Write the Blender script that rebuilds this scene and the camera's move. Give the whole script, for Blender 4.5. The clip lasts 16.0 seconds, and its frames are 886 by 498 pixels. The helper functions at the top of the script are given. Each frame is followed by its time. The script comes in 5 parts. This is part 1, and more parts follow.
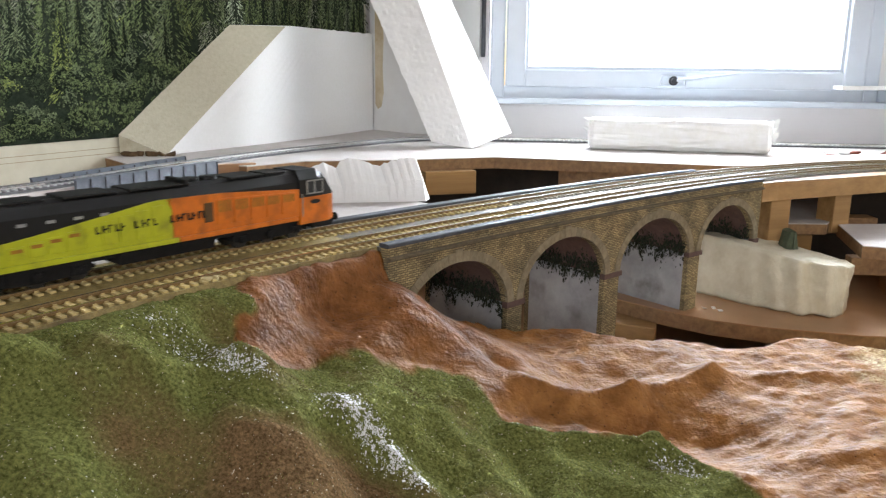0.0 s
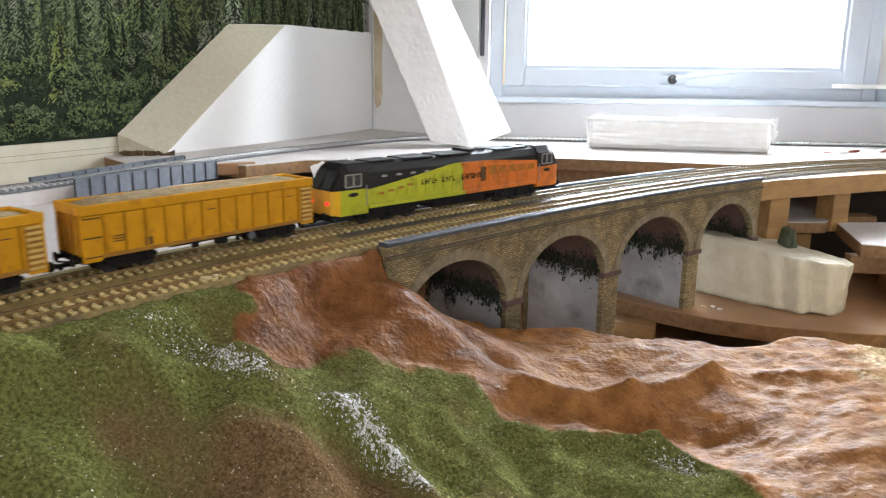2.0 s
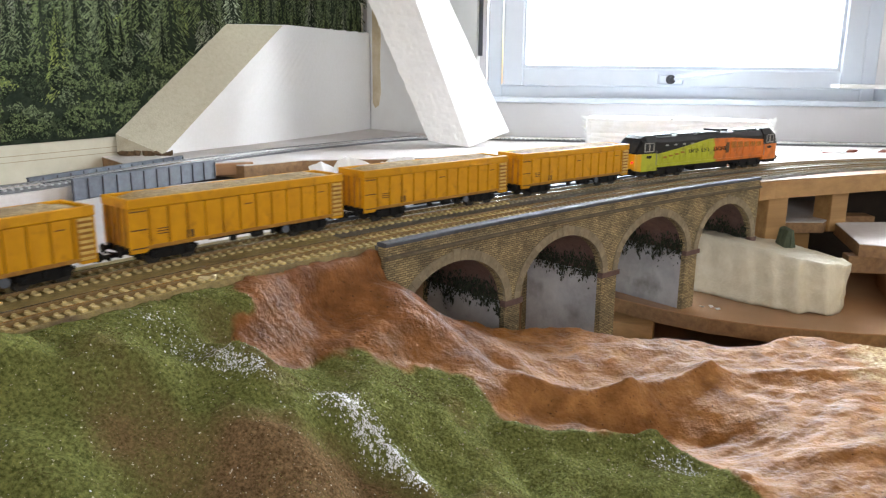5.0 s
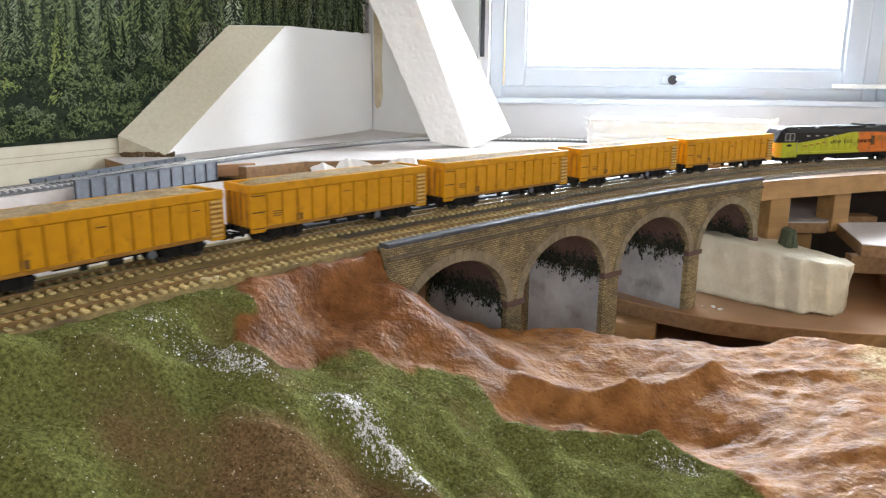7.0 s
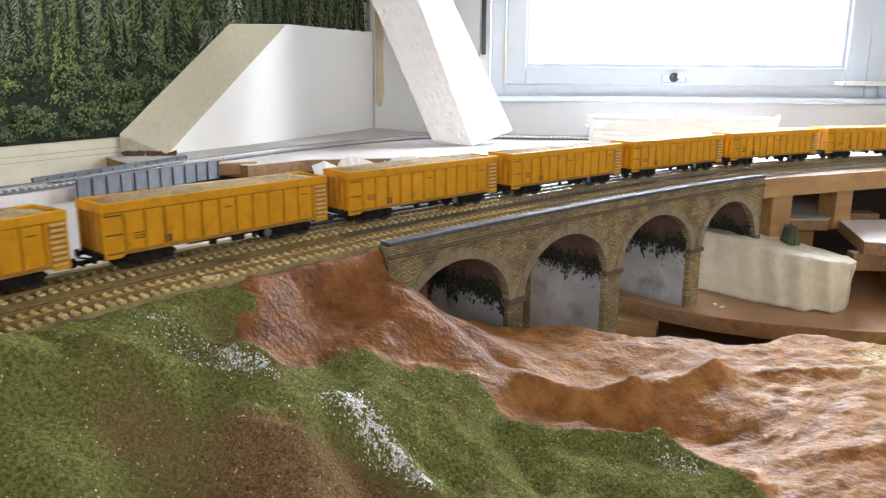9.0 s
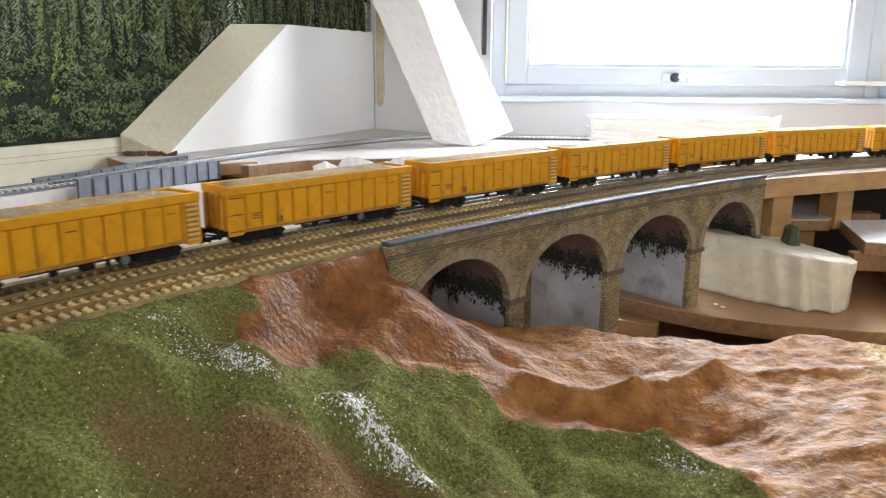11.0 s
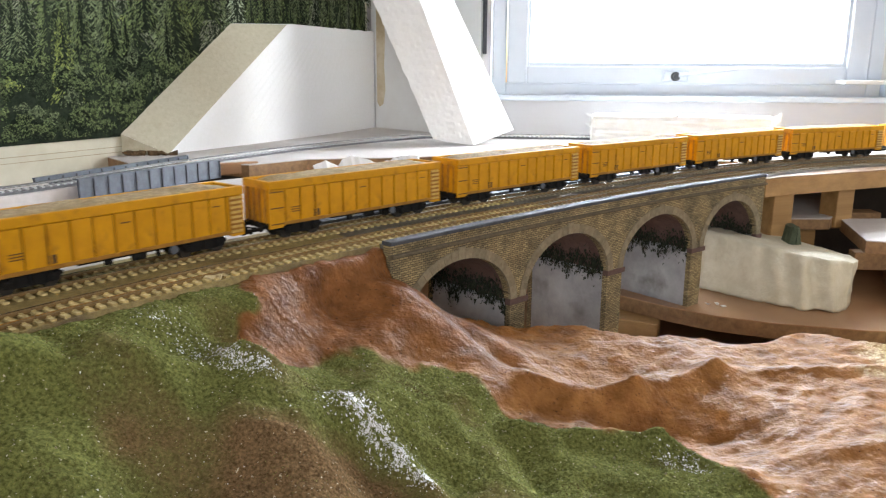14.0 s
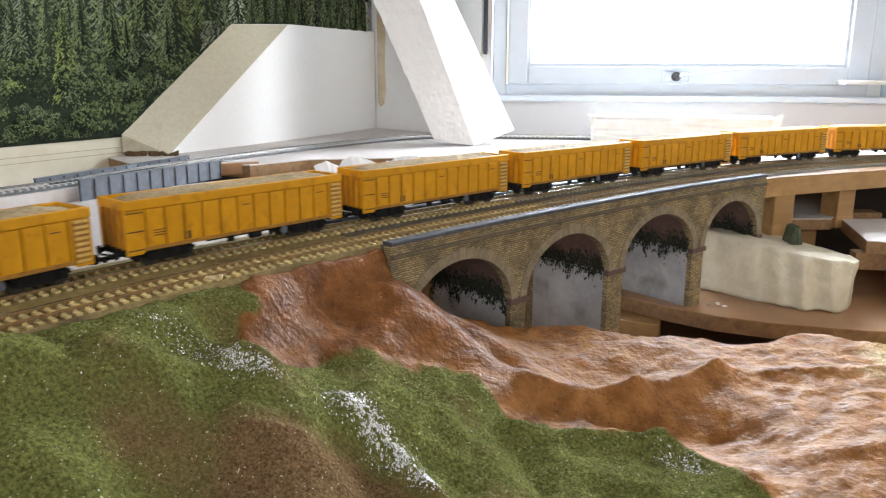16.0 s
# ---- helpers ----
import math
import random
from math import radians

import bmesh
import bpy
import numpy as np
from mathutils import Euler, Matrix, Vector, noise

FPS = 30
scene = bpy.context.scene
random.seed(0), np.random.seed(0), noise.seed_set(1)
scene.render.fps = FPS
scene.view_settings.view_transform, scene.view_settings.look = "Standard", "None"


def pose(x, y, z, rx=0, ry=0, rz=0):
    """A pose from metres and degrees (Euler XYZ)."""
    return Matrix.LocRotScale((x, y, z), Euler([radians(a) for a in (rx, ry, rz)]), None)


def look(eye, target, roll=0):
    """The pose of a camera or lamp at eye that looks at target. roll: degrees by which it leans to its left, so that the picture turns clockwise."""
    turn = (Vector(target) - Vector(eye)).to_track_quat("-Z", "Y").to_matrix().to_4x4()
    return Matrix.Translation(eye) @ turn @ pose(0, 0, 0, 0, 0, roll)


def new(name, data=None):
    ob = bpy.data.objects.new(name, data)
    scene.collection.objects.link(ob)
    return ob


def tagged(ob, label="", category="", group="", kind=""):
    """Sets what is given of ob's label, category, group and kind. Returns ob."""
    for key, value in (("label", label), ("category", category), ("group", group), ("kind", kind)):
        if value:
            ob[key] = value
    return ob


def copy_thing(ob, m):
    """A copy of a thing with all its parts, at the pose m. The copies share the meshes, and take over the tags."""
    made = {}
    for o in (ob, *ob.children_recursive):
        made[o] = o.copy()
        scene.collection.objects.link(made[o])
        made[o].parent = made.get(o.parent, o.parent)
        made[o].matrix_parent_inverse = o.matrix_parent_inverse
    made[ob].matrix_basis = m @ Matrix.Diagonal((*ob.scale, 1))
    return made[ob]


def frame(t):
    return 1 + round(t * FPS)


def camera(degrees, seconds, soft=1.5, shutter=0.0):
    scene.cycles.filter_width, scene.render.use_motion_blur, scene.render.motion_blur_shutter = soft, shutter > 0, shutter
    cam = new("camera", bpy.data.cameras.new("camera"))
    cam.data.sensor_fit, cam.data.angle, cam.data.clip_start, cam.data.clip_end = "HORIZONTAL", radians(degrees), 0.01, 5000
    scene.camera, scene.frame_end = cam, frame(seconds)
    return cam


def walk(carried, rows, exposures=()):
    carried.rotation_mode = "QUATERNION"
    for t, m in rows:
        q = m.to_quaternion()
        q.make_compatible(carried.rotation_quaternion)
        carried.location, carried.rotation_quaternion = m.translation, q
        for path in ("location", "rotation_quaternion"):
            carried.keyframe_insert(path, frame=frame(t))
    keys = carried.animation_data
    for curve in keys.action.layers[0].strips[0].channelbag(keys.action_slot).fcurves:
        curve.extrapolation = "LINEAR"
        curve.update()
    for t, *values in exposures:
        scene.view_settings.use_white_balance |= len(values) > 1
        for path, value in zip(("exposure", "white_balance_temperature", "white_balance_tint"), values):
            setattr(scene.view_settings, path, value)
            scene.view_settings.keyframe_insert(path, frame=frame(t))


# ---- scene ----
cam = camera(59.67, 16.0, soft=1.25, shutter=0.5)
EYE = (0.0, 0.0, 0.1278)
CAMERA_ROWS = [
    (0.0, 76.853, -0.62, -0.052), (0.5, 76.846, -0.603, -0.055), (1.0, 76.829, -0.573, -0.07), (1.5, 76.807, -0.562, -0.093),
    (2.0, 76.778, -0.563, -0.116), (2.5, 76.758, -0.567, -0.141), (3.0, 76.75, -0.565, -0.179), (3.5, 76.75, -0.559, -0.22),
    (4.0, 76.758, -0.555, -0.249), (6.5, 76.82, -0.49, -0.172), (7.0, 76.832, -0.451, -0.111), (7.5, 76.812, -0.409, -0.051),
    (8.0, 76.761, -0.353, -0.026), (8.5, 76.716, -0.321, -0.022), (9.0, 76.696, -0.311, -0.018), (11.5, 76.713, -0.283, 0.054),
    (12.0, 76.683, -0.228, 0.04), (12.5, 76.664, -0.204, 0.038), (13.0, 76.65, -0.213, 0.054), (13.5, 76.643, -0.224, 0.063),
    (14.0, 76.653, -0.234, 0.06), (14.5, 76.682, -0.252, 0.067), (15.0, 76.706, -0.248, 0.088), (15.5, 76.701, -0.214, 0.107),
    (16.0, 76.677, -0.198, 0.11)]
walk(cam, [(t, pose(*EYE, rx, ry, rz)) for t, rx, ry, rz in CAMERA_ROWS],
     exposures=((0.0, 0.31), (2.0, 0.33), (4.0, 0.44), (9.0, 0.42), (16.0, 0.42)))

# ---------------------------------------------------------------- light
world = bpy.data.worlds.new("sky")
scene.world = world
world.use_nodes = True
wn = world.node_tree
sky = wn.nodes.new("ShaderNodeTexSky")
sky.sky_type, sky.sun_disc, sky.sun_elevation, sky.sun_rotation = "NISHITA", False, radians(40), radians(20)
wn.links.new(sky.outputs[0], wn.nodes["Background"].inputs[0])
wn.nodes["Background"].inputs[1].default_value = 0.1


def window_light(name, eye, target, wide, high, power, colour):
    data = bpy.data.lights.new(name, "AREA")
    data.shape, data.size, data.size_y, data.energy, data.color = "RECTANGLE", wide, high, power, colour
    ob = new(name, data)
    ob.matrix_world = look(eye, target)
    return ob


WALL_TURN = -4.4          # heading of the window wall, degrees
window_light("window_daylight", (0.46, 1.60, 0.355), (0.383, 0.603, 0.355), 0.86, 0.60, 46.0, (0.84, 0.92, 1.0))
window_light("side_window_daylight", (2.05, 0.55, 0.65), (0.5, 0.45, 0.05), 1.1, 0.9, 7.0, (1.0, 0.92, 0.78))
window_light("rear_window_daylight", (-0.5, -2.68, 0.75), (-0.3, 0.0, 0.15), 1.5, 0.9, 28.0, (1.0, 0.98, 0.95))


# ---------------------------------------------------------------- materials
def mat(name, a, b=None, scale=60.0, rough=0.7, bump=0.3, fine=None, metal=0.0, spec=0.5, detail=6.0, stain=None, stain_scale=9.0, island=0.0, stain_at=(0.55, 0.72), height=0.001, coat=0.0):
    """Two-colour grain, optional larger stains, and relief."""
    m = bpy.data.materials.new(name)
    m.use_nodes = True
    nt = m.node_tree
    n, l = nt.nodes, nt.links
    p = n["Principled BSDF"]
    p.inputs["Roughness"].default_value, p.inputs["Metallic"].default_value = rough, metal
    p.inputs["Specular IOR Level"].default_value = spec
    p.inputs["Coat Weight"].default_value = coat
    co = n.new("ShaderNodeTexCoord")
    tex = n.new("ShaderNodeTexNoise")
    tex.inputs["Scale"].default_value, tex.inputs["Detail"].default_value, tex.inputs["Roughness"].default_value = scale, detail, 0.65
    l.new(co.outputs["Object"], tex.inputs["Vector"])
    ramp = n.new("ShaderNodeValToRGB")
    b = b or tuple(c * 0.75 for c in a)
    ramp.color_ramp.elements[0].position, ramp.color_ramp.elements[1].position = 0.32, 0.68
    ramp.color_ramp.elements[0].color, ramp.color_ramp.elements[1].color = (*b, 1), (*a, 1)
    l.new(tex.outputs["Fac"], ramp.inputs["Fac"])
    out = ramp.outputs["Color"]
    if stain:
        big = n.new("ShaderNodeTexNoise")
        big.inputs["Scale"].default_value, big.inputs["Detail"].default_value = stain_scale, 5.0
        l.new(co.outputs["Object"], big.inputs["Vector"])
        r2 = n.new("ShaderNodeValToRGB")
        r2.color_ramp.elements[0].position, r2.color_ramp.elements[1].position = stain_at
        r2.color_ramp.elements[0].color, r2.color_ramp.elements[1].color = (0, 0, 0, 1), (1, 1, 1, 1)
        l.new(big.outputs["Fac"], r2.inputs["Fac"])
        mix = n.new("ShaderNodeMix")
        mix.data_type = "RGBA"
        l.new(r2.outputs["Color"], mix.inputs["Factor"])
        l.new(out, mix.inputs["A"])
        mix.inputs["B"].default_value = (*stain, 1)
        out = mix.outputs["Result"]
    if island:
        geo = n.new("ShaderNodeNewGeometry")
        info = n.new("ShaderNodeObjectInfo")
        add = n.new("ShaderNodeMath")
        add.operation = "ADD"
        l.new(geo.outputs["Random Per Island"], add.inputs[0])
        l.new(info.outputs["Random"], add.inputs[1])
        fr = n.new("ShaderNodeMath")
        fr.operation = "FRACT"
        l.new(add.outputs[0], fr.inputs[0])
        mr = n.new("ShaderNodeMapRange")
        mr.inputs["To Min"].default_value, mr.inputs["To Max"].default_value = 1 - island, 1 + island
        l.new(fr.outputs[0], mr.inputs["Value"])
        hsv = n.new("ShaderNodeHueSaturation")
        l.new(mr.outputs["Result"], hsv.inputs["Value"])
        l.new(out, hsv.inputs["Color"])
        out = hsv.outputs["Color"]
    l.new(out, p.inputs["Base Color"])
    if bump:
        f = n.new("ShaderNodeTexNoise")
        f.inputs["Scale"].default_value, f.inputs["Detail"].default_value = fine or scale * 3, 4.0
        l.new(co.outputs["Object"], f.inputs["Vector"])
        bp = n.new("ShaderNodeBump")
        bp.inputs["Strength"].default_value, bp.inputs["Distance"].default_value = bump, height
        l.new(f.outputs["Fac"], bp.inputs["Height"])
        l.new(bp.outputs["Normal"], p.inputs["Normal"])
    return m


def glow(name, colour, strength):
    m = bpy.data.materials.new(name)
    m.use_nodes = True
    p = m.node_tree.nodes["Principled BSDF"]
    p.inputs["Base Color"].default_value = (*colour, 1)
    p.inputs["Emission Color"].default_value, p.inputs["Emission Strength"].default_value = (*colour, 1), strength
    return m


def wood(name, a, b, along=(3.0, 60.0, 60.0), rough=0.6):
    m = mat(name, a, b, scale=1.0, rough=rough, bump=0.25, fine=900.0, height=0.0006)
    nt = m.node_tree
    tex = next(x for x in nt.nodes if x.type == "TEX_NOISE" and abs(x.inputs["Scale"].default_value - 1.0) < 1e-6)
    mp = nt.nodes.new("ShaderNodeMapping")
    mp.inputs["Scale"].default_value = along
    co = next(x for x in nt.nodes if x.type == "TEX_COORD")
    nt.links.new(co.outputs["Object"], mp.inputs["Vector"])
    nt.links.new(mp.outputs["Vector"], tex.inputs["Vector"])
    tex.inputs["Detail"].default_value = 9.0
    return m


WHITE = mat("white_paint", (0.78, 0.78, 0.77), (0.72, 0.71, 0.69), scale=14, rough=0.55, bump=0.15, fine=300, stain=(0.62, 0.56, 0.46), stain_scale=5, stain_at=(0.66, 0.85))
WALLP = mat("wall_paint", (0.74, 0.73, 0.74), (0.70, 0.69, 0.70), scale=6, rough=0.75, bump=0.15, fine=160)
CREAM = mat("cream_board_paint", (0.60, 0.56, 0.44), (0.52, 0.48, 0.36), scale=25, rough=0.6, bump=0.2, fine=260, stain=(0.5, 0.42, 0.3), stain_scale=12, stain_at=(0.64, 0.8))
UPVC = mat("window_frame_white", (0.62, 0.68, 0.76), (0.58, 0.64, 0.72), scale=20, rough=0.3, bump=0.05)
FOAM = mat("polystyrene", (0.90, 0.90, 0.90), (0.86, 0.86, 0.85), scale=220, rough=0.7, bump=0.25, fine=420, height=0.001, stain=(0.62, 0.55, 0.42), stain_scale=14, stain_at=(0.68, 0.85))
# foam of the sloping sawn end, with that side's shade in the colour
FOAMCUT = mat("polystyrene_shaded_cut", (0.58, 0.54, 0.42), (0.50, 0.46, 0.34), scale=160, rough=0.85, bump=0.5, fine=380, height=0.0015, stain=(0.42, 0.36, 0.26), stain_scale=18, stain_at=(0.66, 0.8))
FOAMWRAP = mat("film_wrapped_foam", (0.84, 0.85, 0.86), (0.76, 0.76, 0.73), scale=45, rough=0.22, bump=0.35, fine=110, height=0.002)
BOARD = mat("pale_fibreboard", (0.57, 0.53, 0.51), (0.50, 0.455, 0.43), scale=90, rough=0.6, bump=0.25, fine=700, stain=(0.64, 0.62, 0.61), stain_scale=7)
WOODL = wood("pine_timber", (0.44, 0.26, 0.10), (0.27, 0.145, 0.05))
WOODM = wood("chipboard_edge", (0.32, 0.185, 0.08), (0.17, 0.09, 0.04), along=(120.0, 120.0, 120.0))
WOODD = wood("varnished_board", (0.42, 0.24, 0.12), (0.28, 0.14, 0.06), along=(6.0, 6.0, 50.0), rough=0.35)
# near-black that stands for the shade in the void under the boards
CAVITY_SHADE = mat("cavity_shade_colour", (0.05, 0.035, 0.025), (0.02, 0.015, 0.01), scale=20, rough=0.8)
RUST = mat("weathered_rail_side", (0.27, 0.17, 0.06), (0.16, 0.095, 0.035), scale=300, rough=0.4, bump=0.2)
STEEL = mat("polished_rail_head", (0.74, 0.75, 0.77), (0.60, 0.57, 0.53), scale=150, rough=0.16, metal=0.95, bump=0.05)
SLEEPER = mat("ochre_sleeper", (0.62, 0.50, 0.25), (0.42, 0.32, 0.13), scale=350, rough=0.34, bump=0.2, island=0.25)
# sleepers further off: the window's reflection is put into a greyer colour
SLEEPER_SHEEN = mat("reflection_grey_sleeper", (0.36, 0.32, 0.23), (0.22, 0.19, 0.13), scale=350, rough=0.34, bump=0.2, island=0.2)
BALLAST = mat("ochre_track_base", (0.36, 0.27, 0.10), (0.18, 0.13, 0.045), scale=240, rough=0.45, bump=0.6, fine=700, stain=(0.12, 0.08, 0.035), stain_scale=22)
DECK = mat("viaduct_deck_grey", (0.17, 0.15, 0.115), (0.08, 0.07, 0.055), scale=220, spec=0.2, rough=0.48, bump=0.5)
COPING = mat("slate_grey_coping", (0.10, 0.105, 0.125), (0.055, 0.06, 0.07), scale=120, rough=0.55, bump=0.3, spec=0.12)
VOUSS = mat("arch_stone", (0.29, 0.24, 0.155), (0.185, 0.15, 0.095), scale=180, rough=0.85, bump=0.4, island=0.14)
PIERIN = mat("grey_pier_inside", (0.44, 0.44, 0.455), (0.26, 0.26, 0.27), scale=22, rough=0.75, bump=0.3, fine=260, stain=(0.18, 0.18, 0.17), stain_scale=26, stain_at=(0.58, 0.75))
STRING = mat("weathered_string_stone", (0.17, 0.135, 0.085), (0.09, 0.07, 0.045), scale=180, rough=0.85, bump=0.4)
VAULT = mat("brown_vault", (0.14, 0.085, 0.07), (0.09, 0.05, 0.045), scale=120, rough=0.8, bump=0.4)
MOSS = mat("dark_moss", (0.035, 0.042, 0.022), (0.015, 0.018, 0.010), scale=260, rough=0.9, bump=0.6, island=0.4)
GIRDER = mat("blue_grey_girder", (0.125, 0.14, 0.17), (0.08, 0.09, 0.11), scale=120, rough=0.5, bump=0.2)
GIRDERD = mat("dark_girder_rib", (0.05, 0.055, 0.065), (0.03, 0.03, 0.04), scale=120, rough=0.6)
SILVER = mat("grey_bridge_track", (0.55, 0.55, 0.55), (0.33, 0.33, 0.34), scale=400, rough=0.6, bump=0.6)
LOADM = mat("sand_load", (0.50, 0.375, 0.21), (0.22, 0.150, 0.07), scale=420, rough=0.95, bump=0.9, fine=900, height=0.0012, stain=(0.25, 0.18, 0.09), stain_scale=60)
YELLOW = mat("wagon_yellow", (0.66, 0.315, 0.003), (0.55, 0.25, 0.003), scale=110, rough=0.48, bump=0.08, fine=500, spec=0.3, stain=(0.26, 0.10, 0.010), stain_scale=95, stain_at=(0.58, 0.84))
# grimy yellow, used too for the painted shade behind the ladder rungs
YELLOWD = mat("wagon_yellow_grime_shade", (0.42, 0.20, 0.012), (0.24, 0.10, 0.012), scale=160, rough=0.6, bump=0.15)
RUNG = mat("worn_rung_yellow", (0.72, 0.50, 0.16), (0.55, 0.34, 0.06), scale=200, rough=0.5)
GROOVE = mat("panel_joint_dark", (0.12, 0.06, 0.012), (0.07, 0.035, 0.01), scale=200, rough=0.7)
BLACK = mat("black_running_gear", (0.013, 0.012, 0.012), (0.007, 0.007, 0.007), scale=200, rough=0.65, bump=0.2, spec=0.2)
ROOFB = mat("loco_roof_black", (0.011, 0.0105, 0.011), (0.006, 0.006, 0.006), scale=90, rough=0.5, spec=0.3, bump=0.08)
LIME = mat("loco_lime", (0.50, 0.53, 0.015), (0.40, 0.42, 0.012), scale=90, rough=0.4, bump=0.05, stain=(0.22, 0.21, 0.02), stain_scale=75, stain_at=(0.52, 0.80))
ORANGE = mat("loco_orange", (0.74, 0.19, 0.008), (0.58, 0.14, 0.008), scale=90, rough=0.4, bump=0.05, stain=(0.26, 0.07, 0.01), stain_scale=75, stain_at=(0.50, 0.80))
NOSE = mat("loco_warning_yellow", (0.80, 0.45, 0.01), (0.72, 0.38, 0.01), scale=60, rough=0.35, bump=0.05)
GREYW = mat("cab_window_grey", (0.055, 0.06, 0.065), (0.03, 0.035, 0.04), rough=0.2, bump=0.0)
PALE = mat("pale_grey_plastic", (0.34, 0.34, 0.33), rough=0.4, bump=0.05)
REDLAMP = glow("red_tail_lamp", (1.0, 0.01, 0.02), 2.2)
GREENBUSH = mat("dull_green_flock", (0.10, 0.12, 0.07), (0.06, 0.075, 0.045), scale=200, rough=0.9, bump=0.6)
CRUMB = mat("dark_crumbled_bark", (0.16, 0.10, 0.045), (0.06, 0.035, 0.016), scale=260, rough=0.9, bump=0.6)
JOINT = mat("dirty_joint", (0.40, 0.34, 0.24), (0.28, 0.22, 0.14), scale=90, rough=0.8)
DEBRIS = mat("rusty_red_scrap", (0.22, 0.06, 0.03), (0.12, 0.03, 0.02), scale=200, rough=0.7)


# ---------------------------------------------------------------- mesh helpers
def finish(name, bm, material, parent=None, label="", smooth=False):
    me = bpy.data.meshes.new(name)
    bmesh.ops.recalc_face_normals(bm, faces=bm.faces[:])
    bm.to_mesh(me)
    bm.free()
    for x in material if isinstance(material, (list, tuple)) else [material]:
        me.materials.append(x)
    if smooth:
        me.polygons.foreach_set("use_smooth", [True] * len(me.polygons))
    ob = new(name, me)
    ob.parent = parent
    return tagged(ob, label)


def part(name, bm, material, parent, label="", smooth=False):
    return finish(name, bm, material, parent, label, smooth)


def shared(name, me, m, parent):
    ob = new(name, me)
    ob.parent = parent
    ob.matrix_basis = m
    return ob


def thing(name, label, category, m=None, group="", kind=""):
    ob = new(name)
    ob.empty_display_size = 0.02
    if m is not None:
        ob.matrix_basis = m
    return tagged(ob, label, category, group, kind)


def B():
    return bmesh.new()


def box(bm, x0, x1, y0, y1, z0, z1, bevel=0.0):
    vs = [bm.verts.new((x, y, z)) for x in (x0, x1) for y in (y0, y1) for z in (z0, z1)]
    fs = [bm.faces.new([vs[i] for i in f]) for f in ((0, 1, 3, 2), (4, 6, 7, 5), (0, 4, 5, 1), (2, 3, 7, 6), (0, 2, 6, 4), (1, 5, 7, 3))]
    if bevel:
        es = list({e for f in fs for e in f.edges})
        bmesh.ops.bevel(bm, geom=es, offset=bevel, segments=2, profile=0.5, affect="EDGES")
    return bm


def prism(bm, outline, low, high, place):
    """An outline of 2D points, extruded from low to high; place(u, v, w) gives the point in space."""
    a = [bm.verts.new(place(u, v, low)) for u, v in outline]
    b = [bm.verts.new(place(u, v, high)) for u, v in outline]
    bm.faces.new(a)
    bm.faces.new(b[::-1])
    k = len(outline)
    for i in range(k):
        bm.faces.new([a[i], b[i], b[(i + 1) % k], a[(i + 1) % k]])
    return bm


def slabxy(bm, outline, z0, z1):
    return prism(bm, outline, z0, z1, lambda u, v, w: (u, v, w))


def rod(bm, a, b, r, n=10, r2=None):
    a, b = Vector(a), Vector(b)
    q = (b - a).to_track_quat("Z", "Y").to_matrix()
    rings = []
    for p, rr in ((a, r), (b, r if r2 is None else r2)):
        rings.append([bm.verts.new(p + q @ Vector((rr * math.cos(2 * math.pi * i / n), rr * math.sin(2 * math.pi * i / n), 0))) for i in range(n)])
    bm.faces.new(rings[0][::-1])
    bm.faces.new(rings[1])
    for i in range(n):
        bm.faces.new([rings[0][i], rings[0][(i + 1) % n], rings[1][(i + 1) % n], rings[1][i]])
    return bm


def hull(bm, points):
    vs = [bm.verts.new(p) for p in points]
    bmesh.ops.convex_hull(bm, input=vs)
    return bm


def roughen(bm, cuts, amount, scale, seed=0.0):
    """Cuts all faces finely and pushes the points about, like broken or carved foam."""
    bmesh.ops.triangulate(bm, faces=bm.faces[:])
    for _ in range(cuts):
        bmesh.ops.subdivide_edges(bm, edges=bm.edges[:], cuts=1, use_grid_fill=True)
    bm.normal_update()
    for v in bm.verts:
        p = v.co * scale + Vector((seed, seed * 2, -seed))
        v.co += v.normal * amount * (noise.fractal(p, 0.7, 2.2, 4) + 0.3 * noise.noise(p * 5))
    return bm


# ---------------------------------------------------------------- the line of the railway
# s runs along the train's track, 0 under the second arch; its heading is a cubic within the layout seen and goes on evenly past it.
S_AXIS = np.arange(-3.6, 2.6, 0.004)
_c = np.clip(S_AXIS, -0.55, 0.70)
HEAD = 0.74393 - 0.24576 * _c - 0.05623 * _c ** 2 - 0.84695 * _c ** 3
HEAD = HEAD - np.where(S_AXIS > 0.70, (S_AXIS - 0.70) * 1.45, 0.0)
_dx, _dy = np.cos(HEAD) * 0.004, np.sin(HEAD) * 0.004
LINE_X, LINE_Y = np.cumsum(_dx), np.cumsum(_dy)
LINE_X += 0.07891 - np.interp(0, S_AXIS, LINE_X)
LINE_Y += 0.78567 - np.interp(0, S_AXIS, LINE_Y)


def on_line(s, o=0.0, z=0.0):
    """The point at s along the line, o metres to the far side of its centre."""
    h = float(np.interp(s, S_AXIS, HEAD))
    return Vector((float(np.interp(s, S_AXIS, LINE_X)) - math.sin(h) * o, float(np.interp(s, S_AXIS, LINE_Y)) + math.cos(h) * o, z))


def head_at(s):
    return float(np.interp(s, S_AXIS, HEAD))


def sweep(bm, profile, s_list, mats=None, closed=True, caps=True):
    """A profile of (o, z) points carried along the line."""
    rows = [[bm.verts.new(on_line(s, o, z)) for o, z in profile] for s in s_list]
    k = len(profile)
    for a, b in zip(rows, rows[1:]):
        for i in range(k if closed else k - 1):
            f = bm.faces.new([a[i], a[(i + 1) % k], b[(i + 1) % k], b[i]])
            if mats:
                f.material_index = mats[i]
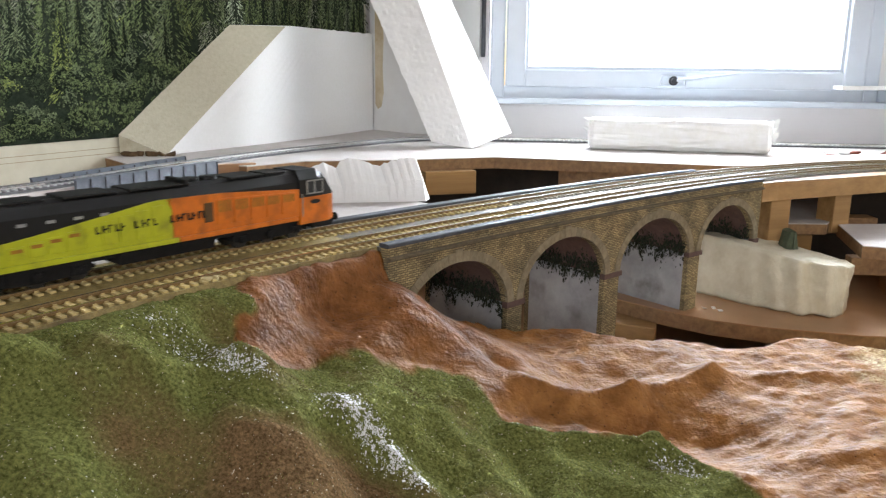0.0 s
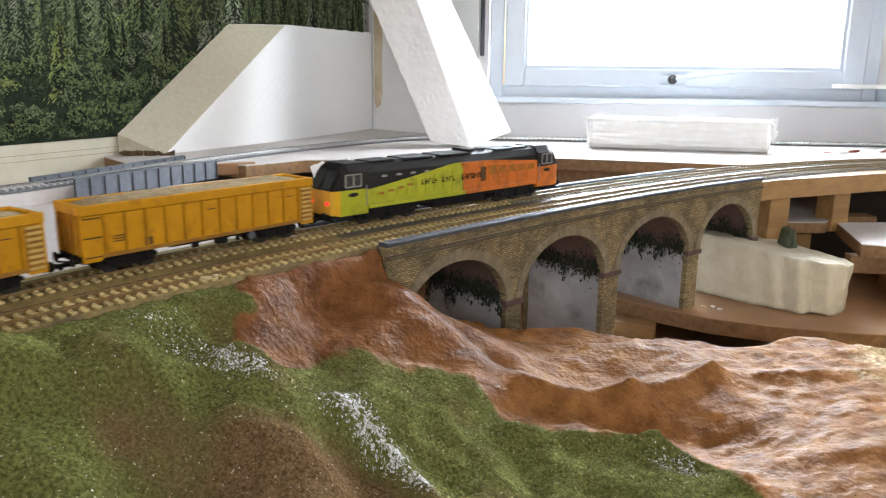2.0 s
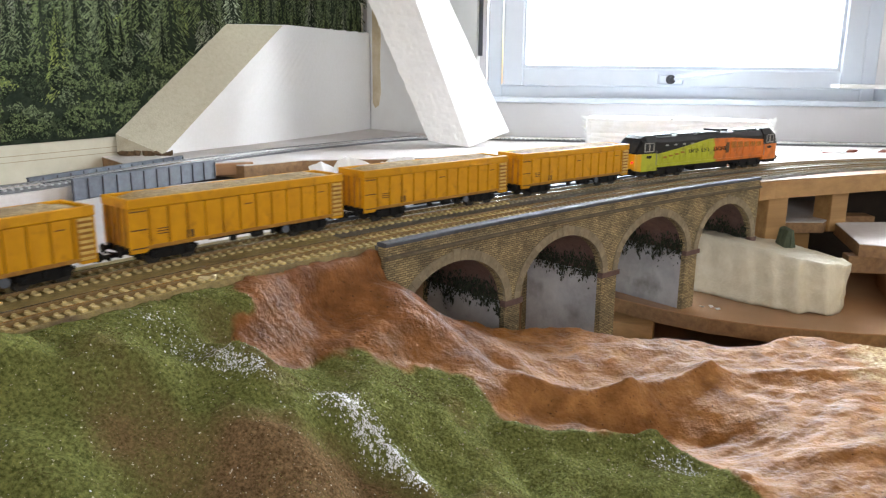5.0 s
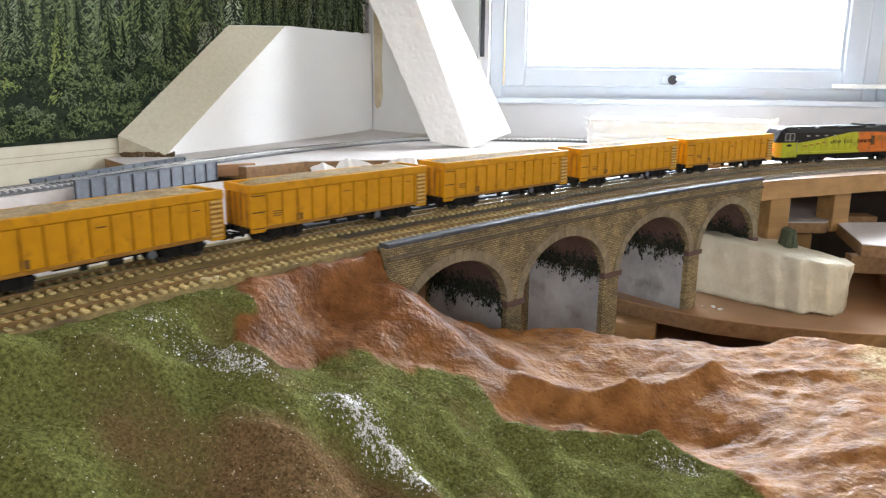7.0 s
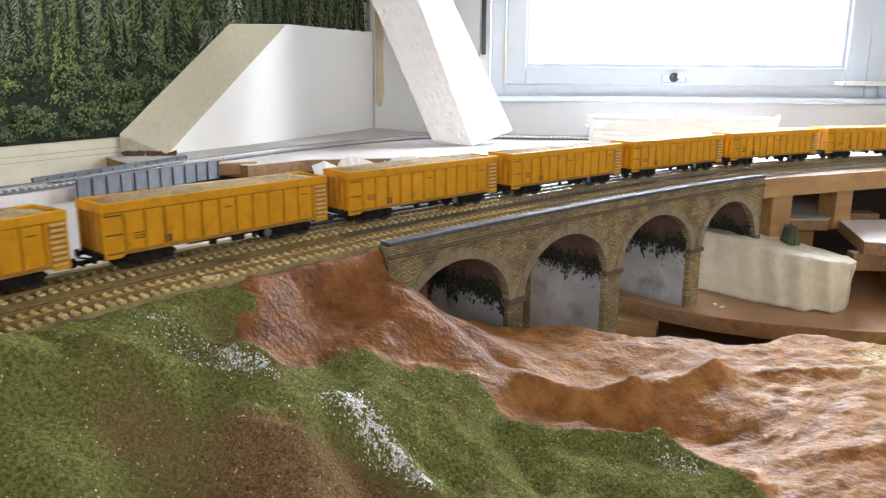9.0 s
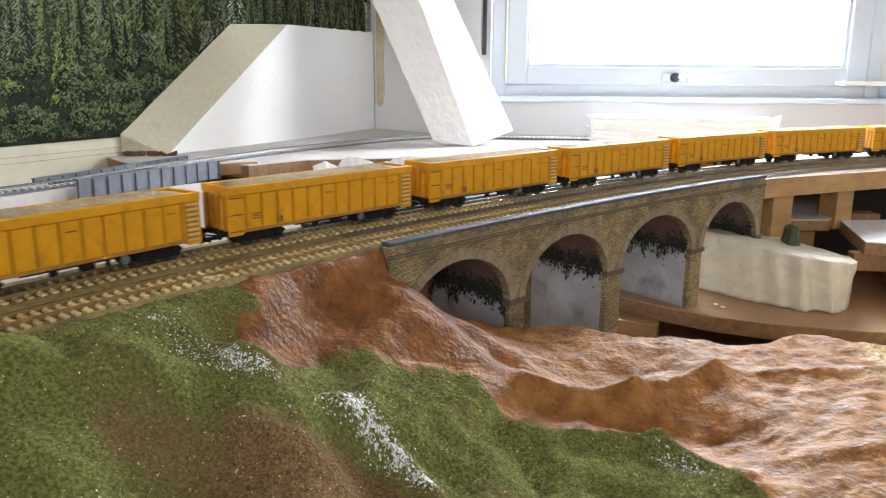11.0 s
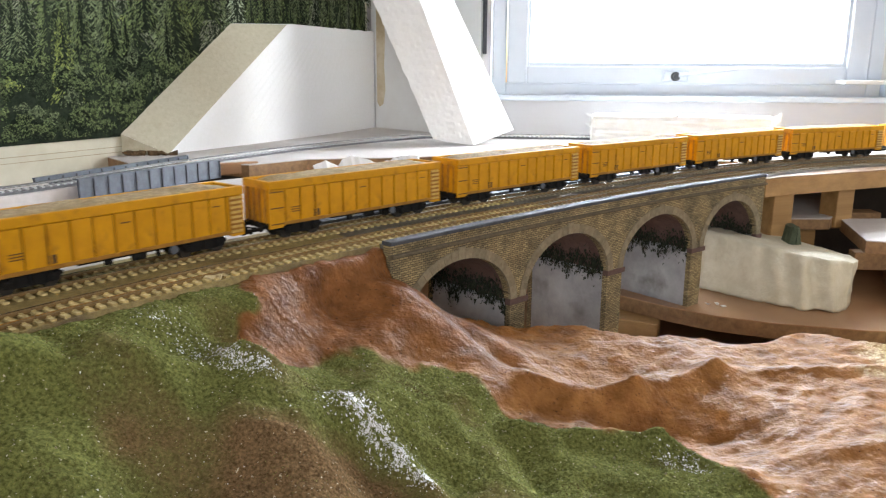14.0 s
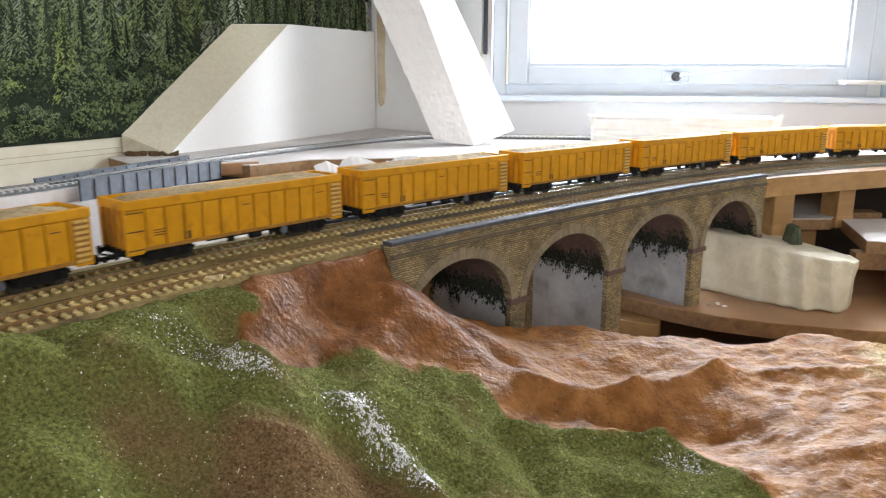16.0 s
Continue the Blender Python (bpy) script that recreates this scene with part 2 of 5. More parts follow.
    if closed and caps:
        bm.faces.new(rows[0][::-1])
        bm.faces.new(rows[-1])
    return bm


def rect(o0, o1, z0, z1):
    return [(o0, z0), (o1, z0), (o1, z1), (o0, z1)]


# ---------------------------------------------------------------- the room
def wall_place(u, d, z):
    """Along the window wall, out of it, and up."""
    h = radians(WALL_TURN)
    return Vector((0.112 + u * math.cos(h) - d * math.sin(h), 1.522 + u * math.sin(h) + d * math.cos(h), z))


def wall_box(bm, u0, u1, d0, d1, z0, z1, bevel=0.0):
    n0 = len(bm.verts)
    box(bm, u0, u1, d0, d1, z0, z1, bevel)
    bm.verts.ensure_lookup_table()
    for v in bm.verts[n0:]:
        v.co = wall_place(*v.co)
    return bm


ROOM_X0, ROOM_X1, ROOM_Y0, ROOM_Z0, ROOM_Z1 = -2.4, 2.0, -2.6, -1.0, 1.45
bm = B()
slabxy(bm, [(ROOM_X0 - 0.1, ROOM_Y0 - 0.1), (ROOM_X1 + 0.1, ROOM_Y0 - 0.1), (ROOM_X1 + 0.1, 2.2), (ROOM_X0 - 0.1, 2.2)], ROOM_Z0 - 0.05, ROOM_Z0)
tagged(finish("floor", bm, WOODD), "brown board floor of the railway room", "floor", kind="structure")
bm = B()
slabxy(bm, [(ROOM_X0 - 0.1, ROOM_Y0 - 0.1), (ROOM_X1 + 0.1, ROOM_Y0 - 0.1), (ROOM_X1 + 0.1, 2.2), (ROOM_X0 - 0.1, 2.2)], ROOM_Z1, ROOM_Z1 + 0.05)
tagged(finish("ceiling", bm, WALLP), "plain white painted ceiling", "ceiling", kind="structure")
bm = B()
OPEN_U0, OPEN_U1, OPEN_Z0, OPEN_Z1 = -0.022, 0.702, 0.069, 0.64
wall_box(bm, -0.050, OPEN_U0, 0.0, 0.07, ROOM_Z0, ROOM_Z1)
wall_box(bm, -0.12, -0.050, 0.0702, 0.42, ROOM_Z0, ROOM_Z1)
wall_box(bm, -2.7, -0.12, 0.34, 0.42, ROOM_Z0, ROOM_Z1)
wall_box(bm, OPEN_U1, 2.1, 0.0, 0.07, ROOM_Z0, ROOM_Z1)
wall_box(bm, OPEN_U0, OPEN_U1, 0.0, 0.07, ROOM_Z0, OPEN_Z0)
wall_box(bm, OPEN_U0, OPEN_U1, 0.0, 0.07, OPEN_Z1, ROOM_Z1)
tagged(finish("wall_north", bm, WALLP), "off-white painted wall below and around the window", "wall", kind="structure")
bm = B()
box(bm, ROOM_X0 - 0.1, ROOM_X0, ROOM_Y0, 2.1, ROOM_Z0, ROOM_Z1)
tagged(finish("wall_west", bm, WALLP), "plain off-white painted side wall", "wall", kind="structure")
bm = B()
for y0, y1, z0, z1 in ((ROOM_Y0, 0.0, ROOM_Z0, ROOM_Z1), (1.15, 1.45, ROOM_Z0, ROOM_Z1), (0.0, 1.15, ROOM_Z0, 0.15), (0.0, 1.15, 1.15, ROOM_Z1)):
    box(bm, ROOM_X1, ROOM_X1 + 0.1, y0, y1, z0, z1)
tagged(finish("wall_east", bm, WALLP), "plain off-white wall with a window opening", "wall", kind="structure")
bm = B()
for x0, x1, z0, z1 in ((ROOM_X0, -1.3, ROOM_Z0, ROOM_Z1), (0.3, ROOM_X1, ROOM_Z0, ROOM_Z1), (-1.3, 0.3, ROOM_Z0, 0.25), (-1.3, 0.3, 1.25, ROOM_Z1)):
    box(bm, x0, x1, ROOM_Y0 - 0.1, ROOM_Y0, z0, z1)
tagged(finish("wall_south", bm, WALLP), "plain off-white wall with a window opening", "wall", kind="structure")


# added block out of view, keeps the side lamp off the wall's right end
bm = B()
box(bm, 0.93, 1.00, 1.26, 1.50, -0.0055, ROOM_Z1)
tagged(finish("wall_pier", bm, WALLP), "unseen off-white block added to keep side light off the window wall", "wall", kind="structure")


def frame_bars(bm, u0, u1, z0, z1, wide, d0, d1, bevel=0.003, foot=None):
    foot = foot or wide
    wall_box(bm, u0, u0 + wide, d0, d1, z0, z1, bevel)
    wall_box(bm, u1 - wide, u1, d0, d1, z0, z1, bevel)
    wall_box(bm, u0 + wide - 0.001, u1 - wide + 0.001, d0 + 0.0005, d1 - 0.0005, z0, z0 + foot, bevel)
    wall_box(bm, u0 + wide - 0.001, u1 - wide + 0.001, d0 + 0.0005, d1 - 0.0005, z1 - wide, z1, bevel)


def window():
    win = thing("window_1", "white-framed casement window, shut, with bright daylight outside", "window", kind="structure")
    bm = B()
    frame_bars(bm, -0.020, 0.700, 0.070, 0.638, 0.027, -0.006, 0.055)
    part("window_frame", bm, UPVC, win)
    bm = B()
    frame_bars(bm, 0.0095, 0.6705, 0.0955, 0.605, 0.038, -0.014, 0.035, foot=0.033)
    frame_bars(bm, 0.044, 0.6345, 0.126, 0.575, 0.009, -0.009, 0.030, bevel=0.002)
    part("sash", bm, UPVC, win)
    bm = B()
    wall_box(bm, 0.05, 0.63, 0.012, 0.016, 0.132, 0.57)
    glass = bpy.data.materials.new("window_glass")
    glass.use_nodes = True
    p = glass.node_tree.nodes["Principled BSDF"]
    p.inputs["Transmission Weight"].default_value, p.inputs["Roughness"].default_value, p.inputs["IOR"].default_value = 1.0, 0.0, 1.45
    pane = part("pane", bm, glass, win)
    pane.visible_shadow = False
    bm = B()
    wall_box(bm, -0.03, 0.735, -0.03, -0.0065, 0.0640, 0.0750, 0.002)
    part("window_sill", bm, UPVC, win, "white projecting sill board")
    hd = B()
    rod(hd, wall_place(0.323, -0.014, 0.110), wall_place(0.323, -0.022, 0.110), 0.0085, 20)
    rod(hd, wall_place(0.323, -0.020, 0.110), wall_place(0.323, -0.032, 0.110), 0.0055, 16)
    handle = part("handle_boss", hd, GIRDERD, win, "round dark metal window fastener")
    hd = B()
    wall_box(hd, 0.300, 0.347, -0.0165, -0.0135, 0.100, 0.120, 0.004)
    part("handle_plate", hd, UPVC, handle)
    hd = B()
    rod(hd, wall_place(0.326, -0.030, 0.111), wall_place(0.432, -0.034, 0.124), 0.0032, 10, 0.0022)
    part("handle_lever", hd, UPVC, handle, "white lever of the fastener")
    bm = B()
    for z in (0.205, 0.225, 0.245):
        rod(bm, wall_place(-0.034, -0.010, z), wall_place(-0.034, -0.010, z + 0.015), 0.0035, 10)
    wall_box(bm, -0.038, -0.030, -0.010, -0.0005, 0.15, 0.27, 0.001)
    part("hinge", bm, GIRDERD, win, "dark worn metal hinge")


window()

# white angled panel across the corner of the room
bm = B()
prism(bm, [(-0.158, 1.742), (-0.150, 1.731), (0.070, 1.518), (0.078, 1.526)], -0.006, 0.62, lambda u, v, w: (u, v, w))
corner = tagged(finish("corner_panel", bm, WHITE), "white painted board across the corner, stained at one edge", "panel", kind="structure")
bm = B()
ca, cd, cn = Vector((-0.150, 1.731, 0)), Vector((0.718, -0.696, 0)), Vector((-0.696, -0.718, 0))
prism(bm, [(0.006, 0.62), (0.006, 0.050), (0.014, 0.040), (0.026, 0.046), (0.033, 0.075), (0.030, 0.13), (0.034, 0.19), (0.028, 0.26), (0.022, 0.62)], 0.0002, 0.0006, lambda u, v, w: tuple(ca + cd * u + cn * w + Vector((0, 0, v))))
part("damp_stain", bm, mat("brown_damp_stain", (0.66, 0.57, 0.42), (0.48, 0.37, 0.22), scale=26, rough=0.8), corner, "brownish stain on the white board")

# ---------------------------------------------------------------- the printed forest backscene
BACK_TURN = radians(60)


def back_place(k, d, z):
    """k metres from the corner along the backscene, d in front of it."""
    return Vector((-0.16 - k * math.cos(BACK_TURN) + d * math.sin(BACK_TURN), 1.74 - k * math.sin(BACK_TURN) - d * math.cos(BACK_TURN), z))


def backscene():
    board = thing("backscene_board", "forest photograph printed on a board behind the layout", "backscene")
    bm = B()
    prism(bm, [(0.012, -0.012), (2.15, -0.012), (2.15, 0.0), (0.012, 0.0)], -0.06, 0.75, lambda u, v, w: back_place(u, v, w))
    part("backing", bm, CREAM, board, "cream painted board with a bare lower edge")
    bm = B()
    prism(bm, [(0.02, 0.0005), (2.14, 0.0005), (2.14, 0.0015), (0.02, 0.0015)], 0.022, 0.74, lambda u, v, w: back_place(u, v, w))
    part("print", bm, mat("print_shadow_green", (0.030, 0.038, 0.025), (0.010, 0.014, 0.010), scale=90, rough=0.85, bump=0.0, detail=10.0, spec=0.05), board, "dark green forest print")
    for z in (0.0065, -0.0015):
        bm = B()
        prism(bm, [(0.64, 0.0), (2.14, 0.0), (2.14, 0.0005), (0.64, 0.0005)], z, z + 0.0009, lambda u, v, w: back_place(u, v, w))
        part("board_joint", bm, JOINT, board, "thin brownish joint in the cream board")
    # the printed trees: flat blades of ink, far slope first
    rng = random.Random(5)
    inks = {}
    for nm, a, b in (("far", (0.36, 0.40, 0.28), (0.17, 0.20, 0.145)), ("mid", (0.175, 0.205, 0.105), (0.063, 0.082, 0.047)), ("lime", (0.24, 0.27, 0.075), (0.12, 0.145, 0.040)), ("near", (0.155, 0.190, 0.075), (0.055, 0.075, 0.033)), ("deep", (0.022, 0.028, 0.018), (0.010, 0.013, 0.009)), ("dull", (0.058, 0.074, 0.036), (0.024, 0.034, 0.018)), ("grey", (0.26, 0.27, 0.195), (0.105, 0.115, 0.082))):
        inks[nm] = mat("forest_ink_" + nm, a, b, scale=160, rough=0.85, bump=0.0, spec=0.05, island=0.42)
    blades = {k: ([], []) for k in inks}

    def blade(ink, pts, d):
        vs, fs = blades[ink]
        n0 = len(vs)
        vs.extend(tuple(back_place(u, d, z)) for u, z in pts)
        fs.append(tuple(range(n0, n0 + len(pts))))

    layer = [0.0018]

    def conifer(u, z, h, ink):
        layer[0] += 0.0000004
        w0 = h * 0.17
        blade("deep", [(u, z + h * 0.97), (u - w0 * 0.5, z + h * 0.45), (u - w0, z), (u + w0, z), (u + w0 * 0.5, z + h * 0.45)], layer[0] - 0.000001)
        n = int(90 + h * 1500)
        for i in range(n):
            f = (i + rng.random()) / n
            zz = z + h * (f ** 0.9)
            half = h * rng.uniform(0.18, 0.36) * (1 - f) ** 0.85 + 0.0006
            for side in (-1, 1):
                tone = ink if rng.random() < (0.42 if side < 0 else 0.88) else rng.choice(("deep", "dull", "deep"))
                a0 = half * rng.uniform(0.0, 0.85)
                a1 = a0 + half * rng.uniform(0.12, 0.32)
                drop = (a1 - a0) * rng.uniform(0.25, 0.95)
                b = rng.uniform(0.0005, 0.0012) * (0.7 + h * 4)
                zs = zz - a0 * 0.45
                blade(tone, [(u + side * a0, zs + b), (u + side * (a0 + a1) / 2, zs - drop * 0.35 + b * 0.8), (u + side * a1, zs - drop), (u + side * (a0 + a1) / 2, zs - drop * 0.6 - b * 0.5)], layer[0] + 0.0000004 + rng.random() * 0.00001)

    def bush(u, z, r, ink):
        layer[0] += 0.0000008
        blade("deep", [(u + r * math.cos(i * 0.7), max(0.0235, z + r * 0.8 * math.sin(i * 0.7))) for i in range(9)], layer[0] - 0.000001)
        for i in range(int(160 + r * 26000)):
            a, q = rng.uniform(0.0, 2 * math.pi), math.sqrt(rng.random())
            lump = 1 + 0.35 * math.sin(3 * a + u * 900) + 0.2 * math.sin(7 * a + z * 700)
            cu, cz = u + r * q * lump * math.cos(a), z + r * 0.8 * q * lump * math.sin(a)
            if cz < 0.0265:
                continue
            shade = noise.noise(Vector((cu * 260, cz * 260, r * 500))) + 0.55 * (cz - z) / r
            tone = "deep" if shade < -0.28 else ("dull" if shade < -0.02 else ink)
            k = rng.uniform(0.0004, 0.0012)
            t = rng.uniform(0, 6)
            blade(tone, [(cu + k * math.cos(t + j * 1.57) * rng.uniform(0.6, 1.5), cz + k * math.sin(t + j * 1.57) * rng.uniform(0.4, 1.1)) for j in range(4)], layer[0] + 0.00001 + (0.000008 * (cz - z) / r))

    for row in range(13):
        layer[0] += 0.000012
        z = 0.45 - row * 0.0295
        step = 0.0240 + row * 0.0010
        u = 0.03 + rng.random() * step
        while u < 1.35:
            h = (0.078 + 0.0022 * row) * rng.uniform(0.6, 1.45)
            if row < 7:
                ink = "far" if u < 0.5 else rng.choice(("far", "mid", "grey", "grey", "near"))
            else:
                ink = rng.choice(("mid", "grey", "near", "mid", "near", "lime" if rng.random() < 0.3 else "mid"))
            if row < 10 or rng.random() < 0.6:
                conifer(u, z + rng.uniform(-0.026, 0.026), h, ink)
            u += step * rng.uniform(0.55, 1.5)
    conifer(0.735, 0.085, 0.115, "lime")
    conifer(0.40, 0.19, 0.10, "far")
    conifer(0.47, 0.20, 0.12, "near")
    for row in range(5):
        u = 0.35
        while u < 1.35:
            r = rng.uniform(0.010, 0.021)
            bush(u, 0.125 - row * 0.028 + rng.uniform(-0.012, 0.012), r, rng.choice(("near", "near", "mid", "dull", "lime" if rng.random() < 0.12 else "near")))
            u += r * rng.uniform(1.0, 2.2)
    for ink, (vs, fs) in blades.items():
        me = bpy.data.meshes.new("printed_forest")
        me.from_pydata(vs, [], fs)
        me.materials.append(inks[ink])
        ob = new("printed_forest", me)
        ob.parent = board
        tagged(ob, "printed conifers and bushes", kind="stuff")


backscene()


# ---------------------------------------------------------------- boards and timber
def board(name, outline, z0, z1, material, label, category="baseboard", bevel=0.0008):
    bm = B()
    slabxy(bm, outline, z0, z1)
    if bevel:
        bmesh.ops.bevel(bm, geom=bm.edges[:], offset=bevel, segments=1, affect="EDGES")
    return tagged(finish(name, bm, material), label, category)


def faced_board(name, outline, z0, z1, label, top, edge, category="baseboard"):
    """A board whose top face differs from its sawn edge."""
    t = thing(name, label, category)
    bm = B()
    slabxy(bm, outline, z0, z1 - 0.0012)
    part("core", bm, edge, t, "sawn brown chipboard edge")
    bm = B()
    slabxy(bm, outline, z1 - 0.0012, z1)
    part("top_face", bm, top, t, "pale board face")
    return t


faced_board("back_baseboard", [(-0.43, 1.065), (-0.335, 1.095), (-0.268, 1.062), (-0.20, 1.13), (-0.062, 1.158), (0.083, 1.212), (0.426, 1.128), (0.90, 1.26), (1.7, 1.20), (1.7, 1.42), (0.08, 1.535), (-0.13, 1.735), (-0.165, 1.75), (-0.50, 1.15)], -0.024, -0.006, "pale board carrying the far tracks under the window", BOARD, WOODM)
bm = B()
sweep(bm, rect(0.034, 0.42, -0.04, -0.020), np.arange(-1.1, -0.02, 0.03))
tagged(finish("middle_baseboard", bm, BOARD), "flat pinkish-grey board beside the track", "baseboard")
faced_board("track_baseboard", [(0.3990, 0.9480), (0.425, 0.964), (0.605, 1.043), (0.95, 1.085), (1.15, 1.0), (1.22, 0.6), (1.15, -0.3), (1.6, -0.3), (1.6, 1.19), (0.90, 1.255), (0.50, 1.165), (0.3385, 1.0365)], -0.030, -0.0062, "brown-topped pine board carrying the curve beyond the viaduct", WOODM, WOODL)
board("lower_baseboard", [(-1.0, 0.0), (1.7, 0.0), (1.7, 1.45), (-1.0, 1.45)], -0.26, -0.235, WOODD, "brown lower board beneath the layout", bevel=0)
# lower curved shelf on which the viaduct's piers stand
shelf = [(0.16, 0.955), (0.218, 0.907), (0.264, 0.862), (0.306, 0.830), (0.36, 0.806), (0.45, 0.782), (0.62, 0.765), (0.62, 1.12), (0.16, 1.12)]
faced_board("lower_shelf", shelf, -0.163, -0.145, "curved brown shelf below the viaduct's arches", WOODD, WOODM, "shelf")
board("support_block", [(0.15, 0.90), (0.250, 0.852), (0.262, 0.885), (0.17, 0.95)], -0.235, -0.1635, WOODL, "pine block holding up the lower shelf", "timber")
# added sheet; the void's shade is put into its dark colour
board("cavity_panel", [(-0.75, 1.40), (1.6, 1.33), (1.6, 1.345), (-0.75, 1.415)], -0.235, -0.026, CAVITY_SHADE, "added dark sheet standing for the shade below the boards", "panel", 0)


def timber(name, x0, x1, y0, y1, z0, z1, turn, material, label):
    bm = B()
    box(bm, -(x1 - x0) / 2, (x1 - x0) / 2, -(y1 - y0) / 2, (y1 - y0) / 2, z0, z1, 0.0012)
    ob = finish(name, bm, material)
    ob.matrix_basis = pose((x0 + x1) / 2, (y0 + y1) / 2, 0, 0, 0, turn)
    return tagged(ob, label, "timber")


timber("timber_post", 0.413, 0.446, 0.972, 1.000, -0.145, -0.030, 22, WOODL, "square pine post under the track board")
timber("timber_post", 0.527, 0.556, 1.035, 1.065, -0.085, -0.030, 20, WOODL, "short pine post under the track board")
timber("timber_rail", 0.445, 0.62, 1.075, 1.105, -0.095, -0.072, 0, WOODM, "brown timber rail behind the posts")
timber("timber_block", 0.475, 0.525, 1.065, 1.095, -0.145, -0.096, 8, WOODL, "orange-brown timber block under the rail")
faced_board("rear_shelf", [(0.44, 1.02), (0.52, 1.02), (0.62, 1.16), (0.62, 1.30), (0.40, 1.30), (0.40, 1.10)], -0.085, -0.070, "pale shelf in the shade under the track board", BOARD, WOODM, "shelf")
faced_board("side_shelf", [(0.508, 0.905), (0.60, 0.870), (0.90, 0.92), (0.90, 1.06), (0.545, 1.04)], -0.090, -0.074, "pale board with a thick brown edge", BOARD, WOODM, "shelf")
timber("timber_rail", 0.50, 0.80, 0.895, 0.915, -0.112, -0.0905, -6, WOODM, "brown batten under the side board")
timber("leaning_timber", 0.545, 0.565, 0.80, 0.98, -0.145, -0.112, -20, WOODD, "dark varnished timber standing on the shelf")
timber("timber_block", -0.030, 0.052, 1.172, 1.200, -0.060, -0.0245, 18, WOODL, "pine block under the front of the back board")
timber("plank", 0.185, 0.33, 1.20, 1.212, -0.075, -0.0245, -14, WOODM, "brown panel under the back board")
timber("timber_strip", -0.35, -0.255, 1.056, 1.066, -0.0195, -0.0035, 30, WOODD, "dark wooden strip at the end of the bridge")


bm = B()
sweep(bm, rect(-0.070, 0.034, -0.045, -0.0228), np.arange(-3.5, -0.2455, 0.05))
tagged(finish("approach_baseboard", bm, WOODL), "long pine board carrying the approach tracks", "baseboard")
for s_leg, o_leg in ((-3.3, -0.05), (-3.3, 0.01), (-2.0, -0.05), (-2.0, 0.01), (-1.2, -0.05), (-1.2, 0.01)):
    q = on_line(s_leg, o_leg)
    timber("table_leg", q.x - 0.02, q.x + 0.02, q.y - 0.02, q.y + 0.02, ROOM_Z0, -0.0455, 0, WOODL, "square pine leg under the layout")
for x_leg, y_leg in ((-0.9, 0.1), (1.6, 0.1), (1.6, 1.38), (-0.6, 1.38)):
    timber("table_leg", x_leg - 0.03, x_leg + 0.03, y_leg - 0.03, y_leg + 0.03, ROOM_Z0, -0.2605, 0, WOODL, "square pine leg under the layout")
for x_leg, y_leg in ((1.5, -0.2), (1.3, 0.6)):
    timber("table_leg", x_leg - 0.02, x_leg + 0.02, y_leg - 0.02, y_leg + 0.02, ROOM_Z0 if y_leg < 0 else -0.2345, -0.0305, 0, WOODL, "square pine leg under the layout")


# ---------------------------------------------------------------- the track
def track(name, o, label, s0, s1):
    t = thing(name, label, "railway track", group="running lines")
    s_list = np.arange(s0, s1 + 1e-6, 0.02)
    for g in (-0.00825, 0.00825):
        bm = B()
        c = o + g
        profile = [(c - 0.0011, -0.0026), (c - 0.0004, -0.0022), (c - 0.0004, -0.0009), (c - 0.0009, -0.0006), (c - 0.0008, 0.0), (c + 0.0008, 0.0), (c + 0.0009, -0.0006), (c + 0.0004, -0.0009), (c + 0.0004, -0.0022), (c + 0.0011, -0.0026)]
        sweep(bm, profile, s_list, mats=[0, 0, 0, 0, 1, 0, 0, 0, 0, 0])
        part("rail", bm, [RUST, STEEL], t, "rust-sided rail with a bright worn head")
    bm = B()
    box(bm, -0.0016, 0.0016, -0.0148, 0.0148, -0.0046, -0.0023)
    for g in (-0.00825, 0.00825):
        for q in (-1, 1):
            box(bm, -0.0010, 0.0010, g + q * 0.0013 - 0.0006, g + q * 0.0013 + 0.0006, -0.0023, -0.0015)
    me = bpy.data.meshes.new("sleeper")
    bmesh.ops.recalc_face_normals(bm, faces=bm.faces[:])
    bm.to_mesh(me)
    bm.free()
    me.materials.append(SLEEPER)
    rng = random.Random(3)
    # greyer copy for further sleepers, its colour standing for reflected window light
    grey = me.copy()
    grey.materials.clear()
    grey.materials.append(SLEEPER_SHEEN)
    far_v, far_f = [], []
    base = [tuple(v.co) for v in me.vertices]
    faces = [tuple(p.vertices) for p in me.polygons]
    s = s0 + 0.01
    while s < s1:
        a = on_line(s, o)
        m = Matrix.Translation(a) @ Matrix.Rotation(head_at(s) + rng.uniform(-0.03, 0.03), 4, "Z")
        if -0.62 < s < 0.74:
            shared("sleeper", me if s < -0.02 else grey, m, t)
        else:
            n0 = len(far_v)
            far_v.extend(tuple(m @ Vector(p)) for p in base)
            far_f.extend(tuple(i + n0 for i in f) for f in faces)
        s += 0.0072
    far = bpy.data.meshes.new("distant_sleepers")
    far.from_pydata(far_v, [], far_f)
    far.materials.append(SLEEPER)
    ob = new("distant_sleepers", far)
    ob.parent = t
    tagged(ob, "ochre sleepers further along the line", kind="stuff")


track("railway_track", 0.0, "weathered double-line track carrying the goods train", -3.5, 2.45)
track("railway_track", -0.050, "weathered empty track along the near side", -3.5, 2.45)

for s_a, s_b in ((-3.5, -0.2455), (0.3555, 2.45)):
    bm = B()
    foot = -0.0225 if s_a < 0 else -0.0061
    sweep(bm, [(-0.0700, foot), (0.0330, foot), (0.0305, -0.0036), (-0.0668, -0.0036)], np.arange(s_a, s_b + 0.001, (s_b - s_a) / 90))
